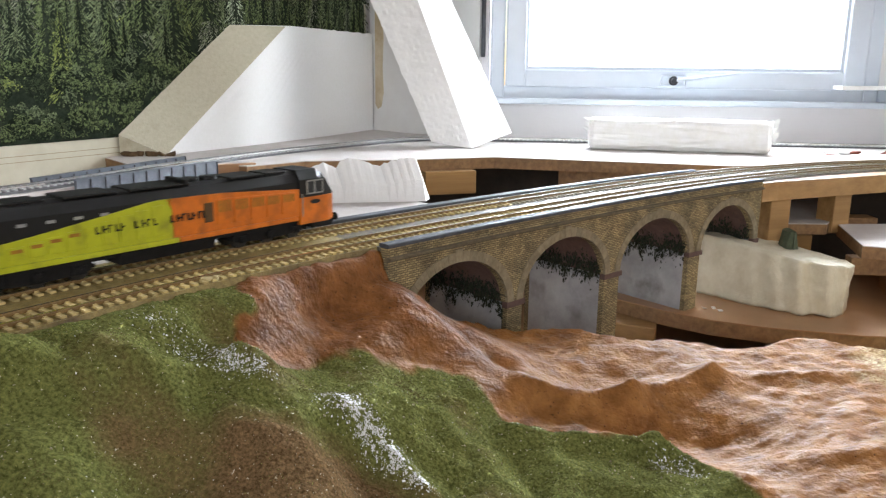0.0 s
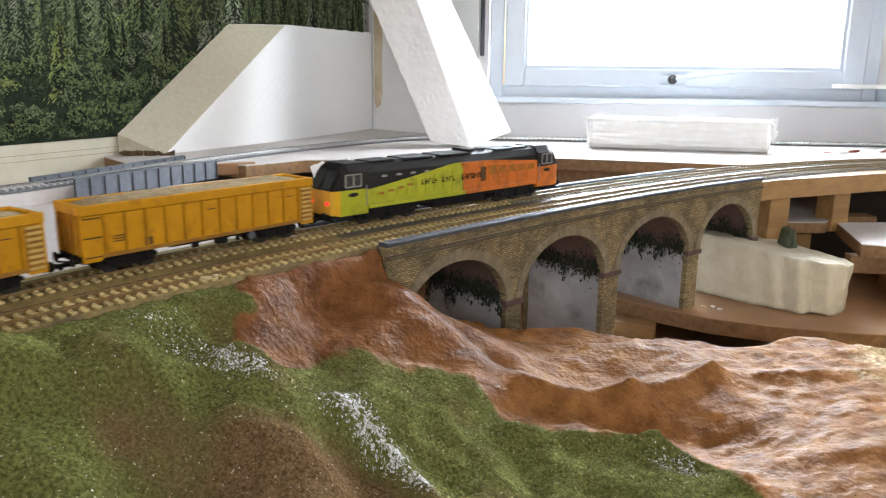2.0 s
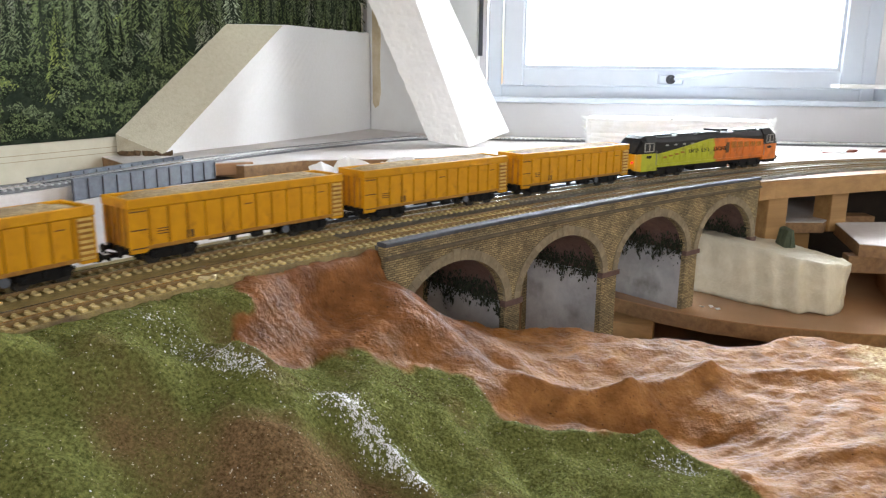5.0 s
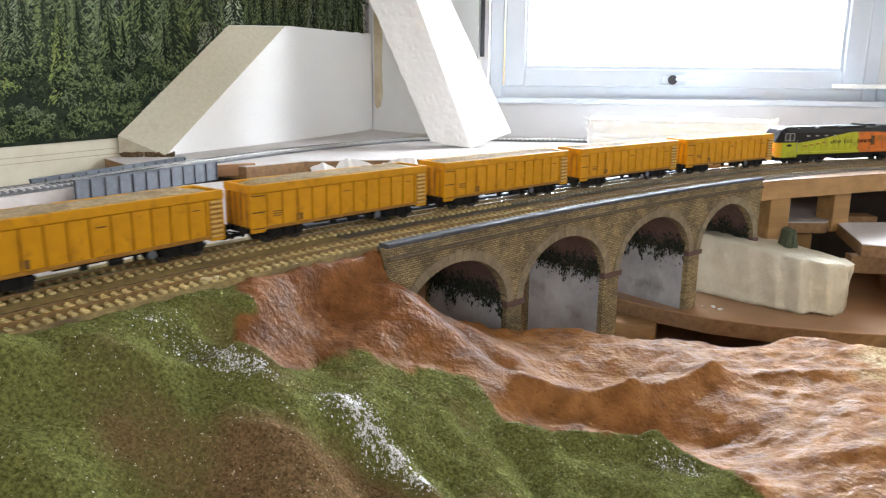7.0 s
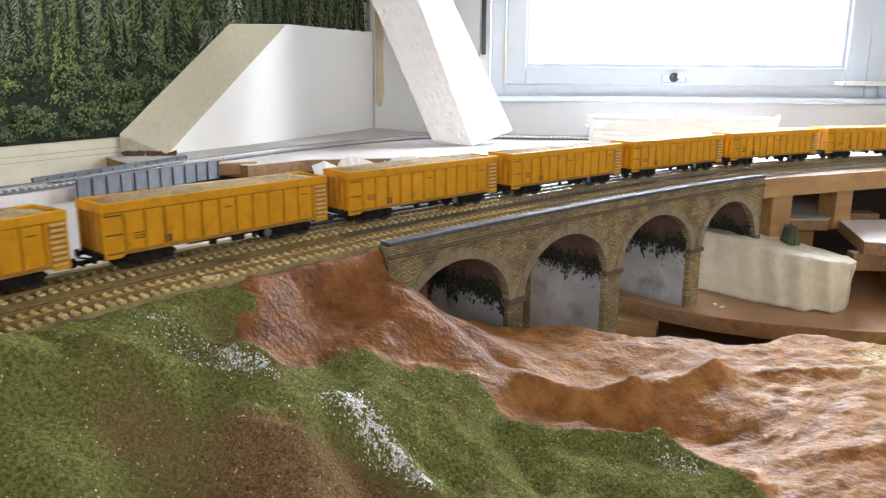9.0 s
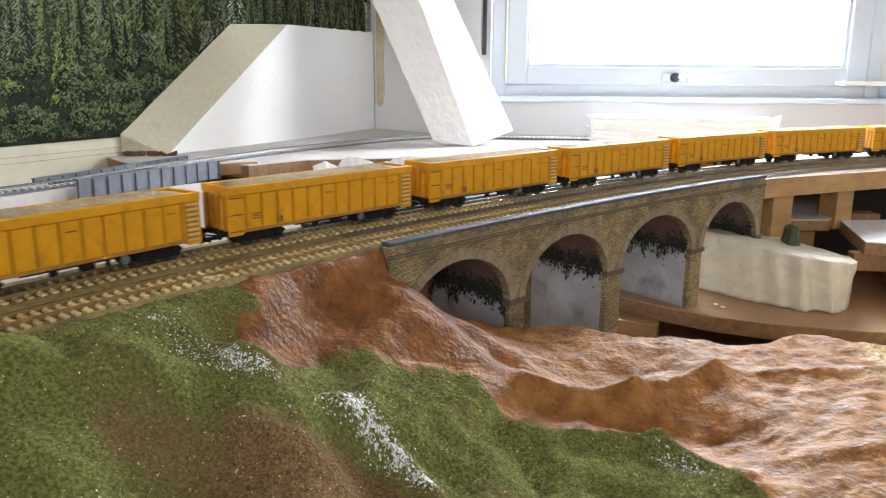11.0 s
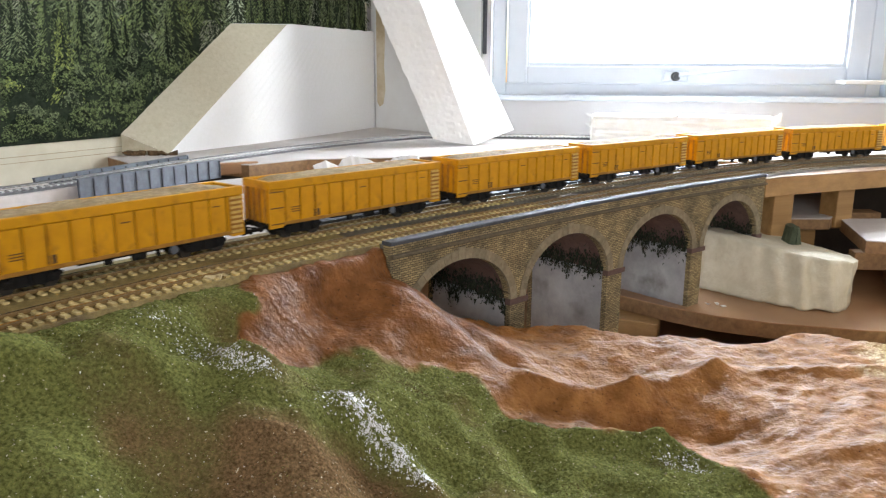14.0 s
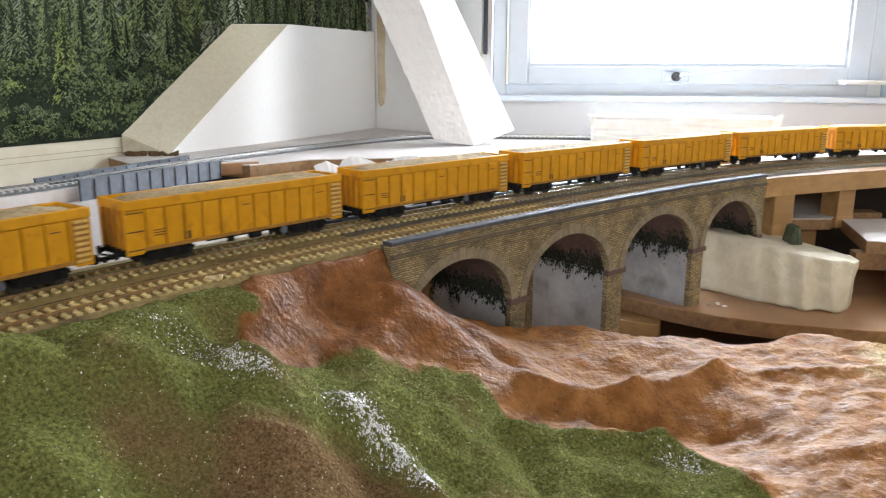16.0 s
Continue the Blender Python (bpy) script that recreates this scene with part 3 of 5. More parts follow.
    tagged(finish("track_bed", bm, BALLAST if s_a < 0 else DECK), "ochre painted cork bed under the two tracks" if s_a < 0 else "dull grey-brown bed under the two curved tracks", "track bed")

# ---------------------------------------------------------------- the viaduct
V0, V1, NEAR, FAR = -0.2452, 0.3552, -0.0775, 0.0300
ARCHES = [(-0.2290, -0.1000), (-0.0790, 0.0500), (0.0755, 0.2080), (0.2310, 0.3450)]
SPRING, CROWN, FOOT = -0.0760, -0.0272, -0.232


def brick_material():
    m = bpy.data.materials.new("buff_brickwork")
    m.use_nodes = True
    nt = m.node_tree
    n, l = nt.nodes, nt.links
    p = n["Principled BSDF"]
    p.inputs["Roughness"].default_value = 0.85
    uv = n.new("ShaderNodeUVMap")
    br = n.new("ShaderNodeTexBrick")
    br.inputs["Scale"].default_value = 1.0
    br.inputs["Brick Width"].default_value, br.inputs["Row Height"].default_value = 0.0048, 0.0018
    br.inputs["Mortar Size"].default_value, br.inputs["Mortar Smooth"].default_value = 0.0003, 0.3
    br.inputs["Color1"].default_value, br.inputs["Color2"].default_value = (0.46, 0.37, 0.20, 1), (0.25, 0.19, 0.10, 1)
    br.inputs["Mortar"].default_value = (0.10, 0.08, 0.05, 1)
    l.new(uv.outputs["UV"], br.inputs["Vector"])
    no = n.new("ShaderNodeTexNoise")
    no.inputs["Scale"].default_value, no.inputs["Detail"].default_value = 38, 6
    l.new(uv.outputs["UV"], no.inputs["Vector"])
    ra = n.new("ShaderNodeValToRGB")
    ra.color_ramp.elements[0].position, ra.color_ramp.elements[1].position = 0.36, 0.66
    ra.color_ramp.elements[0].color, ra.color_ramp.elements[1].color = (0.55, 0.55, 0.55, 1), (1.12, 1.08, 1.0, 1)
    l.new(no.outputs["Fac"], ra.inputs["Fac"])
    mx = n.new("ShaderNodeMix")
    mx.data_type, mx.blend_type = "RGBA", "MULTIPLY"
    mx.inputs["Factor"].default_value = 1.0
    l.new(br.outputs["Color"], mx.inputs["A"])
    l.new(ra.outputs["Color"], mx.inputs["B"])
    l.new(mx.outputs["Result"], p.inputs["Base Color"])
    bp = n.new("ShaderNodeBump")
    bp.inputs["Strength"].default_value, bp.inputs["Distance"].default_value, bp.invert = 0.7, 0.0006, True
    l.new(br.outputs["Fac"], bp.inputs["Height"])
    l.new(bp.outputs["Normal"], p.inputs["Normal"])
    return m


BRICK = brick_material()


def soffit(s):
    for a, b in ARCHES:
        if a < s < b:
            return SPRING + (CROWN - SPRING) * math.sqrt(max(0.0, 1 - ((s - (a + b) / 2) / ((b - a) / 2)) ** 2))
    return None


def uv_by_line(ob, points):
    """UV in metres: along the line and up."""
    layer = ob.data.uv_layers.new(name="UVMap")
    for lp in ob.data.loops:
        layer.data[lp.index].uv = points[lp.vertex_index]


def viaduct():
    v = thing("viaduct", "four-arched buff brick railway viaduct with grey stone coping", "viaduct")
    # spandrel walls, one skin each side
    for o0, o1 in ((NEAR, NEAR + 0.008), (FAR - 0.008, FAR)):
        for k, (a, b) in enumerate(ARCHES):
            bm, uv = B(), []
            cols = [(a + b) / 2 - (b - a) / 2 * math.cos(math.pi * i / 40) for i in range(41)]
            left = V0 if k == 0 else (ARCHES[k - 1][1] + a) / 2
            right = V1 if k == len(ARCHES) - 1 else (b + ARCHES[k + 1][0]) / 2
            cols = [left] + cols + [right]
            rows = []
            for s in cols:
                z = soffit(s)
                z = SPRING if z is None else z
                rows.append([bm.verts.new(on_line(s, o, zz)) for o, zz in ((o0, z), (o0, -0.0125), (o1, -0.0125), (o1, z))])
                uv.extend([(s, z), (s, -0.0125), (s, -0.0125), (s, z)])
            for p, q in zip(rows, rows[1:]):
                for i in range(4):
                    bm.faces.new([p[i], p[(i + 1) % 4], q[(i + 1) % 4], q[i]])
            for r in (rows[0], rows[-1]):
                bm.faces.new(r)
            w = part("spandrel_wall", bm, BRICK, v)
            uv_by_line(w, uv)
    # vaults between the two skins
    for a, b in ARCHES:
        bm = B()
        pts = [((a + b) / 2 - (b - a) / 2 * math.cos(math.pi * i / 32)) for i in range(33)]
        rows = []
        for s in pts:
            z = soffit(s) or SPRING
            rows.append([bm.verts.new(on_line(s, o, zz)) for o, zz in ((NEAR + 0.008, z), (FAR - 0.008, z), (FAR - 0.008, z + 0.003), (NEAR + 0.008, z + 0.003))])
        for p, q in zip(rows, rows[1:]):
            for i in range(4):
                bm.faces.new([p[i], p[(i + 1) % 4], q[(i + 1) % 4], q[i]])
        part("vault", bm, VAULT, v, "dark brown arch underside")
    # piers: brick ends, grey cheeks
    ends = [(V0, ARCHES[0][0])] + [(ARCHES[i][1], ARCHES[i + 1][0]) for i in range(3)] + [(ARCHES[3][1], V1)]
    for k, (a, b) in enumerate(ends):
        foot = -0.145 if k >= 3 else FOOT
        for o0, o1 in ((FAR - 0.006, FAR), (NEAR, NEAR + 0.006)):
            bm, uv = B(), []
            ps = [(s, o, z) for s in (a, b) for o in (o0, o1) for z in (foot, SPRING - 0.0002)]
            vs = [bm.verts.new(on_line(*p)) for p in ps]
            uv.extend((s + o, z) for s, o, z in ps)
            for f in ((0, 1, 3, 2), (4, 6, 7, 5), (0, 4, 5, 1), (2, 3, 7, 6), (0, 2, 6, 4), (1, 5, 7, 3)):
                bm.faces.new([vs[i] for i in f])
            pier = part("pier", bm, BRICK, v)
            uv_by_line(pier, uv)
        bm = B()
        sweep(bm, rect(NEAR + 0.006, FAR - 0.006, foot, SPRING - 0.0002), [a + 0.0006, b - 0.0006])
        part("pier_cheek", bm, PIERIN, pier, "grey rendered inner face of the pier")
        if 0 < k < 5:
            bm = B()
            sweep(bm, rect(NEAR - 0.0022, NEAR + 0.004, SPRING - 0.0040, SPRING + 0.0010), [a - 0.0022, b + 0.0022 if k < 4 else b])
            part("impost", bm, VAULT, pier, "thin dark impost slab")
    # arch stones
    for a, b in ARCHES:
        c, hw = (a + b) / 2, (b - a) / 2
        for i in range(25):
            t0, t1 = math.pi * i / 25 + 0.0025, math.pi * (i + 1) / 25 - 0.0025
            key = 1.25 if i == 12 else 1.0
            bm = B()
            ring = []
            for t in (t0, t1):
                for g in (0.0, 0.0086 * key):
                    ring.append((c - (hw + g) * math.cos(t), SPRING + (CROWN - SPRING + g) * math.sin(t)))
            ps = [(ring[0], ring[1], ring[3], ring[2])][0]
            if ps[1][0] < V0 or ps[2][0] > V1:
                ps = [(min(max(s, V0), V1), z) for s, z in ps]
            av = [bm.verts.new(on_line(s, NEAR - 0.0011, z)) for s, z in ps]
            bv = [bm.verts.new(on_line(s, NEAR + 0.002, z)) for s, z in ps]
            bm.faces.new(av)
            bm.faces.new(bv[::-1])
            for j in range(4):
                bm.faces.new([av[j], bv[j], bv[(j + 1) % 4], av[(j + 1) % 4]])
            part("voussoir", bm, VOUSS, v)
    # parapet, string course, coping and deck
    cols = list(np.linspace(V0, V1, 61))
    for o0, o1 in ((NEAR, NEAR + 0.007), (FAR - 0.007, FAR)):
        bm, uv = B(), []
        rows = []
        for s in cols:
            pr = rect(o0, o1, -0.0125, -0.0035)
            rows.append([bm.verts.new(on_line(s, o, z)) for o, z in pr])
            uv.extend((s, z) for o, z in pr)
        for p, q in zip(rows, rows[1:]):
            for i in range(4):
                bm.faces.new([p[i], p[(i + 1) % 4], q[(i + 1) % 4], q[i]])
        bm.faces.new(rows[0])
        bm.faces.new(rows[-1])
        w = part("parapet", bm, BRICK, v)
        uv_by_line(w, uv)
    bm = B()
    sweep(bm, [(NEAR - 0.0036, -0.0130), (NEAR + 0.002, -0.0148), (NEAR + 0.002, -0.0102), (NEAR - 0.0036, -0.0110)], cols)
    part("string_course", bm, STRING, v, "projecting dark stone string course")
    bm = B()
    sweep(bm, [(NEAR - 0.0018, -0.0034), (NEAR + 0.0085, -0.0034), (NEAR + 0.0085, -0.0008), (NEAR + 0.0078, -0.0003), (NEAR - 0.0010, -0.0003), (NEAR - 0.0018, -0.0010)], cols)
    part("coping", bm, COPING, v, "slate-grey coping strip")
    bm = B()
    sweep(bm, [(FAR - 0.0085, -0.0034), (FAR + 0.0018, -0.0034), (FAR + 0.0018, -0.0010), (FAR + 0.0010, -0.0003), (FAR - 0.0078, -0.0003), (FAR - 0.0085, -0.0008)], cols)
    part("coping", bm, COPING, v, "slate-grey coping strip")
    bm = B()
    sweep(bm, rect(NEAR + 0.0072, FAR - 0.0072, -0.0175, -0.0038), cols)
    part("deck", bm, DECK, v, "dull brown deck under the tracks")
    # moss along the springing of each arch
    rng = random.Random(8)
    vs, fs = [], []
    for a, b in ARCHES:
        for i in range(1500):
            o = rng.uniform(NEAR + 0.004, FAR - 0.004)
            z = SPRING + 0.005 + rng.gauss(0, 0.0065) - (0.014 * rng.random() if noise.noise(Vector((o * 60, a * 9, 0))) > 0.1 else 0.0)
            s = b - 0.0008
            if z > SPRING:
                q = min(0.99, (z - SPRING) / (CROWN - SPRING))
                s = (a + b) / 2 + (b - a) / 2 * math.sqrt(1 - q * q) - 0.0008
            c = on_line(s, o, z)
            r = rng.uniform(0.0006, 0.0030)
            n0 = len(vs)
            for j in range(4):
                t = rng.uniform(0, 6.3)
                vs.append((c.x + r * rng.uniform(-1, 0.2), c.y + r * rng.uniform(-1, 1), c.z + r * math.cos(t + j * 1.57)))
            fs.extend([(n0, n0 + 1, n0 + 2), (n0, n0 + 2, n0 + 3), (n0, n0 + 1, n0 + 3), (n0 + 1, n0 + 2, n0 + 3)])
    me = bpy.data.meshes.new("moss")
    me.from_pydata(vs, [], fs)
    me.materials.append(MOSS)
    ob = new("moss", me)
    ob.parent = v
    tagged(ob, "dark moss hanging at the springing of the arches", kind="stuff")


viaduct()


# ---------------------------------------------------------------- the modelled landscape
LANDFORM = [  # rough heights of the plaster shell: x, y, z
    (-0.30, 0.22, -0.012), (-0.235, 0.33, -0.010), (-0.18, 0.405, -0.010), (-0.125, 0.478, -0.0105), (-0.062, 0.548, -0.0095),
    (-0.205, 0.300, -0.030), (-0.17, 0.25, -0.052), (-0.115, 0.385, -0.036), (-0.10, 0.29, -0.066), (-0.035, 0.545, -0.028),
    (-0.012, 0.592, -0.060), (0.012, 0.612, -0.081), (0.056, 0.62, -0.091), (0.105, 0.61, -0.095), (0.15, 0.61, -0.090),
    (0.25, 0.61, -0.099), (0.33, 0.60, -0.101), (0.42, 0.60, -0.104), (0.003, 0.35, -0.090), (0.003, 0.480, -0.074),
    (0.064, 0.450, -0.102), (0.13, 0.525, -0.103), (0.10, 0.37, -0.100), (0.255, 0.52, -0.101), (0.30, 0.45, -0.098),
    (0.25, 0.36, -0.100), (0.16, 0.455, -0.113), (-0.063, 0.445, -0.056), (-0.054, 0.505, -0.046)]
FOLDS = [  # creased ridges and hollows of the plaster cloth: x0, y0, x1, y1, height, width
    (0.060, 0.500, 0.135, 0.505, 0.010, 0.012), (0.135, 0.505, 0.205, 0.545, 0.012, 0.012), (0.205, 0.545, 0.33, 0.56, 0.005, 0.010),
    (0.080, 0.478, 0.20, 0.472, -0.005, 0.018), (-0.01, 0.545, 0.05, 0.520, -0.007, 0.012), (0.17, 0.425, 0.30, 0.430, 0.004, 0.012),
    (-0.155, 0.42, -0.09, 0.395, 0.009, 0.010), (-0.15, 0.365, -0.22, 0.33, 0.010, 0.014), (0.045, 0.441, 0.135, 0.437, 0.012, 0.013), (0.135, 0.437, 0.175, 0.400, 0.010, 0.012), (-0.236, 0.296, -0.203, 0.350, 0.017, 0.018), (-0.06, 0.400, -0.005, 0.362, 0.007, 0.010), (-0.15, 0.365, -0.11, 0.40, 0.007, 0.012), (0.045, 0.42, 0.055, 0.38, -0.008, 0.010)]


def shell_height(x, y):
    """Height of the landscape shell, for arrays of x and y."""
    num, den = np.zeros_like(x), np.zeros_like(x)
    for px, py, pz in LANDFORM:
        w = 1.0 / (((x - px) ** 2 + (y - py) ** 2) + 0.0006) ** 1.9
        num += w * pz
        den += w
    z = num / den
    for x0, y0, x1, y1, h, wd in FOLDS:
        dx, dy = x1 - x0, y1 - y0
        t = np.clip(((x - x0) * dx + (y - y0) * dy) / (dx * dx + dy * dy), 0, 1)
        d = np.hypot(x - x0 - t * dx, y - y0 - t * dy)
        z += h * np.exp(-(d / wd) ** 1.4)
    # it falls away behind its far edge, towards the valley floor
    edge = 0.625 + 0.012 * np.sin(x * 23) + 0.01 * np.sin(x * 61 + 1)
    over = np.clip(y - edge, 0, None) * (x > -0.02)
    return np.maximum(z - over * 1.5, -0.232)


def wave_noise(x, y, seed, octaves, base):
    """Cheap summed noise on arrays."""
    rng = np.random.RandomState(seed)
    out = np.zeros_like(x)
    amp = 1.0
    for o in range(octaves):
        f = base * 1.9 ** o
        for _ in range(4):
            a = rng.uniform(0, 2 * np.pi)
            ph = rng.uniform(0, 2 * np.pi, 2)
            out += amp * 0.5 * np.sin(f * (x * np.cos(a) + y * np.sin(a)) + ph[0] + 1.3 * np.sin(f * 0.6 * (y * np.cos(a) - x * np.sin(a)) + ph[1]))
        amp *= 0.55
    return out


def grass_edge(x, y):
    """Above zero where the grass grows, below zero on bare brown plaster."""
    e = np.interp(x, [-0.142, -0.128, -0.112, -0.094, -0.075, -0.028, 0.006, 0.029, 0.051, 0.076, 0.131, 0.146, 0.167, 0.180, 0.190], [0.60, 0.448, 0.408, 0.425, 0.452, 0.475, 0.487, 0.477, 0.462, 0.446, 0.443, 0.432, 0.410, 0.385, 0.22])
    tongue = 0.05 * np.exp(-((x + 0.116) / 0.016) ** 2 - ((y - 0.455) / 0.009) ** 2)
    return e - y + tongue + 0.006 * wave_noise(x, y, 4, 4, 90)


def earth_patch(x, y):
    """1 where the scatter is bare brown earth, 0 on green turf."""
    broad = np.exp(-(((x + 0.070) / 0.078) ** 2 + ((y - 0.335) / 0.045) ** 2) ** 1.5)
    right = 0.6 * np.exp(-((x - 0.05) / 0.03) ** 2 - ((y - 0.36) / 0.02) ** 2)
    return np.clip((broad + right) * 1.5 - 0.22 + 0.34 * wave_noise(x, y, 41, 5, 60) + 0.26 * wave_noise(x, y, 43, 3, 24), 0, 1)


def landscape():
    nx, ny = 470, 330
    gx = np.linspace(-0.50, 0.60, nx)
    gy = np.linspace(0.06, 0.72, ny)
    X, Y = np.meshgrid(gx, gy)
    Z = shell_height(X, Y)
    bare = np.clip(-grass_edge(X, Y) / 0.01, 0, 1)
    crease = np.abs(wave_noise(X * 0.75 + Y * 0.15, Y * 1.15 - X * 0.15, 11, 4, 50))
    Z += bare * (0.0008 - 0.0010 * crease) + (1 - bare) * 0.0026 * wave_noise(X, Y, 2, 5, 72)
    # slumped runs of plaster, pulled towards the valley
    slump = wave_noise(X * 1.3 - Y * 0.7, X * 0.35 + Y * 0.45, 23, 4, 85)
    Z += bare * 0.0009 * np.clip(slump, -0.4, 1.2)
    weave = 1 - np.abs(wave_noise(X * 0.55 + Y * 0.2, Y, 17, 3, 150))
    Z += bare * 0.0008 * weave * np.clip(0.5 + wave_noise(X, Y, 19, 2, 30), 0, 1)
    Z += 0.00055 * wave_noise(X * 0.7, Y, 7, 4, 260) * bare
    # under the tracks and the viaduct the shell stays out of the way
    o = np.full_like(X, 9.0)
    best = np.full_like(X, 9.0)
    along = np.zeros_like(X)
    for s in np.arange(-0.9, 0.42, 0.01):
        p = on_line(s)
        h = head_at(s)
        u = (X - p.x) * math.cos(h) + (Y - p.y) * math.sin(h)
        w = -(X - p.x) * math.sin(h) + (Y - p.y) * math.cos(h)
        hit = np.abs(u) < best
        hit &= np.abs(w) < 0.5
        best = np.where(hit, np.abs(u), best)
        o = np.where(hit, w, o)
        along = np.where(hit, s, along)
    beside = along < V0 + 0.004
    # beside the track the shell climbs to the sleeper ends
    climb = np.clip((-0.0690 - o) / np.interp(along, [-0.62, -0.50, -0.40, -0.33, -0.25], [0.020, 0.030, 0.036, 0.022, 0.013]), 0, 1)
    climb = climb * climb * (3 - 2 * climb)
    lip = -0.0062 + 0.0012 * wave_noise(X, Y, 9, 2, 160)
    Z = np.where(beside & (o > -0.14) & (o < 1), np.maximum(lip * (1 - climb) + Z * climb, Z), Z)
    Z = np.where(beside & (o > -0.0675) & (o < 1), -0.030, Z)
    Z = np.where(~beside & (o > NEAR - 0.0015), np.minimum(Z, -0.16), Z)
    keep = (o < 0.0) | (o > 1)
    verts = np.stack([X, Y, Z], -1).reshape(-1, 3)
    idx = np.arange(nx * ny).reshape(ny, nx)
    quads = np.stack([idx[:-1, :-1], idx[:-1, 1:], idx[1:, 1:], idx[1:, :-1]], -1).reshape(-1, 4)
    ok = keep.reshape(-1)[quads].all(1)
    me = bpy.data.meshes.new("landscape")
    me.from_pydata(verts.tolist(), [], quads[ok].tolist())
    me.polygons.foreach_set("use_smooth", [True] * len(me.polygons))
    at = me.attributes.new("grass", "FLOAT", "POINT")
    g = np.clip(grass_edge(X, Y) / 0.008 + 0.5, 0, 1)
    at.data.foreach_set("value", g.reshape(-1).astype(np.float32))
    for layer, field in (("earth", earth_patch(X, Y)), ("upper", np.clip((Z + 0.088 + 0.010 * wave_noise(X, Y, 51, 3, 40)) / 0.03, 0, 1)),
                         ("warm_raw", np.clip((X - 0.300 - 0.35 * (Y - 0.50)) / 0.05 + 0.38 * wave_noise(X, Y, 53, 4, 70), 0, 1) * np.clip((X - 0.21) / 0.05, 0, 1))):
        extra = me.attributes.new(layer, "FLOAT", "POINT")
        extra.data.foreach_set("value", field.reshape(-1).astype(np.float32))
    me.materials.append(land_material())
    ground = new("landscape", me)
    tagged(ground, "hand-made plaster hillside, flocked green and painted brown", "landscape", kind="structure")
    # flock fibres
    rng = np.random.RandomState(21)
    n = 300000
    fx, fy = rng.uniform(-0.40, 0.24, n), rng.uniform(0.16, 0.50, n)
    near_ok = grass_edge(fx, fy) > 0.002
    near_ok &= rng.uniform(0.0, 1.0, n) > 0.92 * earth_patch(fx, fy)
    near_ok &= rng.uniform(-1.6, 1.0, n) < wave_noise(fx, fy, 31, 4, 45) + 0.5
    ix = np.clip(((fx + 0.50) / 1.10 * (nx - 1)), 0, nx - 2)
    iy = np.clip(((fy - 0.06) / 0.66 * (ny - 1)), 0, ny - 2)
    i0, j0 = ix.astype(int), iy.astype(int)
    tx, ty = ix - i0, iy - j0
    fz = (Z[j0, i0] * (1 - tx) * (1 - ty) + Z[j0, i0 + 1] * tx * (1 - ty) + Z[j0 + 1, i0] * (1 - tx) * ty + Z[j0 + 1, i0 + 1] * tx * ty)
    near_ok &= (o[j0, i0] < -0.070) | (o[j0, i0] > 1)
    fx, fy, fz = fx[near_ok], fy[near_ok], fz[near_ok]
    m = len(fx)
    hgt = rng.uniform(0.0003, 0.0008, m)
    ang = rng.uniform(0, 2 * np.pi, m)
    lean = rng.uniform(1.2, 3.0, m) * hgt
    wd = 0.00030
    a = np.stack([fx - wd * np.sin(ang), fy + wd * np.cos(ang), fz - 0.0002], -1)
    b = np.stack([fx + wd * np.sin(ang), fy - wd * np.cos(ang), fz - 0.0002], -1)
    lang = rng.uniform(0, 2 * np.pi, m)
    c = np.stack([fx + lean * np.cos(lang), fy + lean * np.sin(lang), fz + hgt], -1)
    vs = np.stack([a, b, c], 1).reshape(-1, 3)
    fm = bpy.data.meshes.new("flock")
    fm.from_pydata(vs.tolist(), [], np.arange(3 * m).reshape(-1, 3).tolist())
    fm.materials.append(mat("green_flock_fibre", (0.275, 0.282, 0.078), (0.115, 0.126, 0.037), scale=46, rough=0.8, bump=0, spec=0.1, island=0.35, stain=(0.125, 0.095, 0.038), stain_scale=30, stain_at=(0.48, 0.66)))
    tagged(new("flock_grass", fm), "short green flock fibres on the hillside", "grass", kind="stuff")
    glue_specks(Z, o, nx, ny)
    # pale grit scattered on the grass
    rng2 = random.Random(12)
    gv, gf = [], []
    for _ in range(1900):
        x, y = rng2.uniform(-0.30, 0.20), rng2.uniform(0.2, 0.49)
        if float(grass_edge(np.array([x]), np.array([y]))[0]) < 0:
            continue
        i, j = int((x + 0.5) / 1.1 * (nx - 1)), int((y - 0.06) / 0.66 * (ny - 1))
        if -0.072 < o[j, i] < 1:
            continue
        z = spot(Z, x, y, nx, ny) + 0.0003
        r = rng2.uniform(0.00014, 0.00042) if rng2.random() < 0.93 else rng2.uniform(0.0005, 0.0009)
        n0 = len(gv)
        gv.extend([(x - r, y, z), (x + r, y - r * 0.4, z), (x, y + r, z), (x, y, z + r * 1.3)])
        gf.extend([(n0, n0 + 1, n0 + 3), (n0 + 1, n0 + 2, n0 + 3), (n0 + 2, n0, n0 + 3)])
    gm = bpy.data.meshes.new("grit")
    gm.from_pydata(gv, [], gf)
    gm.materials.append(mat("pale_grit", (0.62, 0.55, 0.42), (0.42, 0.34, 0.22), scale=300, rough=0.7, island=0.4))
    tagged(new("grit", gm), "pale crumbs and grit on the grass", "grit", kind="stuff")


def spot(Z, x, y, nx, ny):
    """Height of the finished shell at one place."""
    u, v = (x + 0.50) / 1.10 * (nx - 1), (y - 0.06) / 0.66 * (ny - 1)
    i, j = int(u), int(v)
    f, g = u - i, v - j
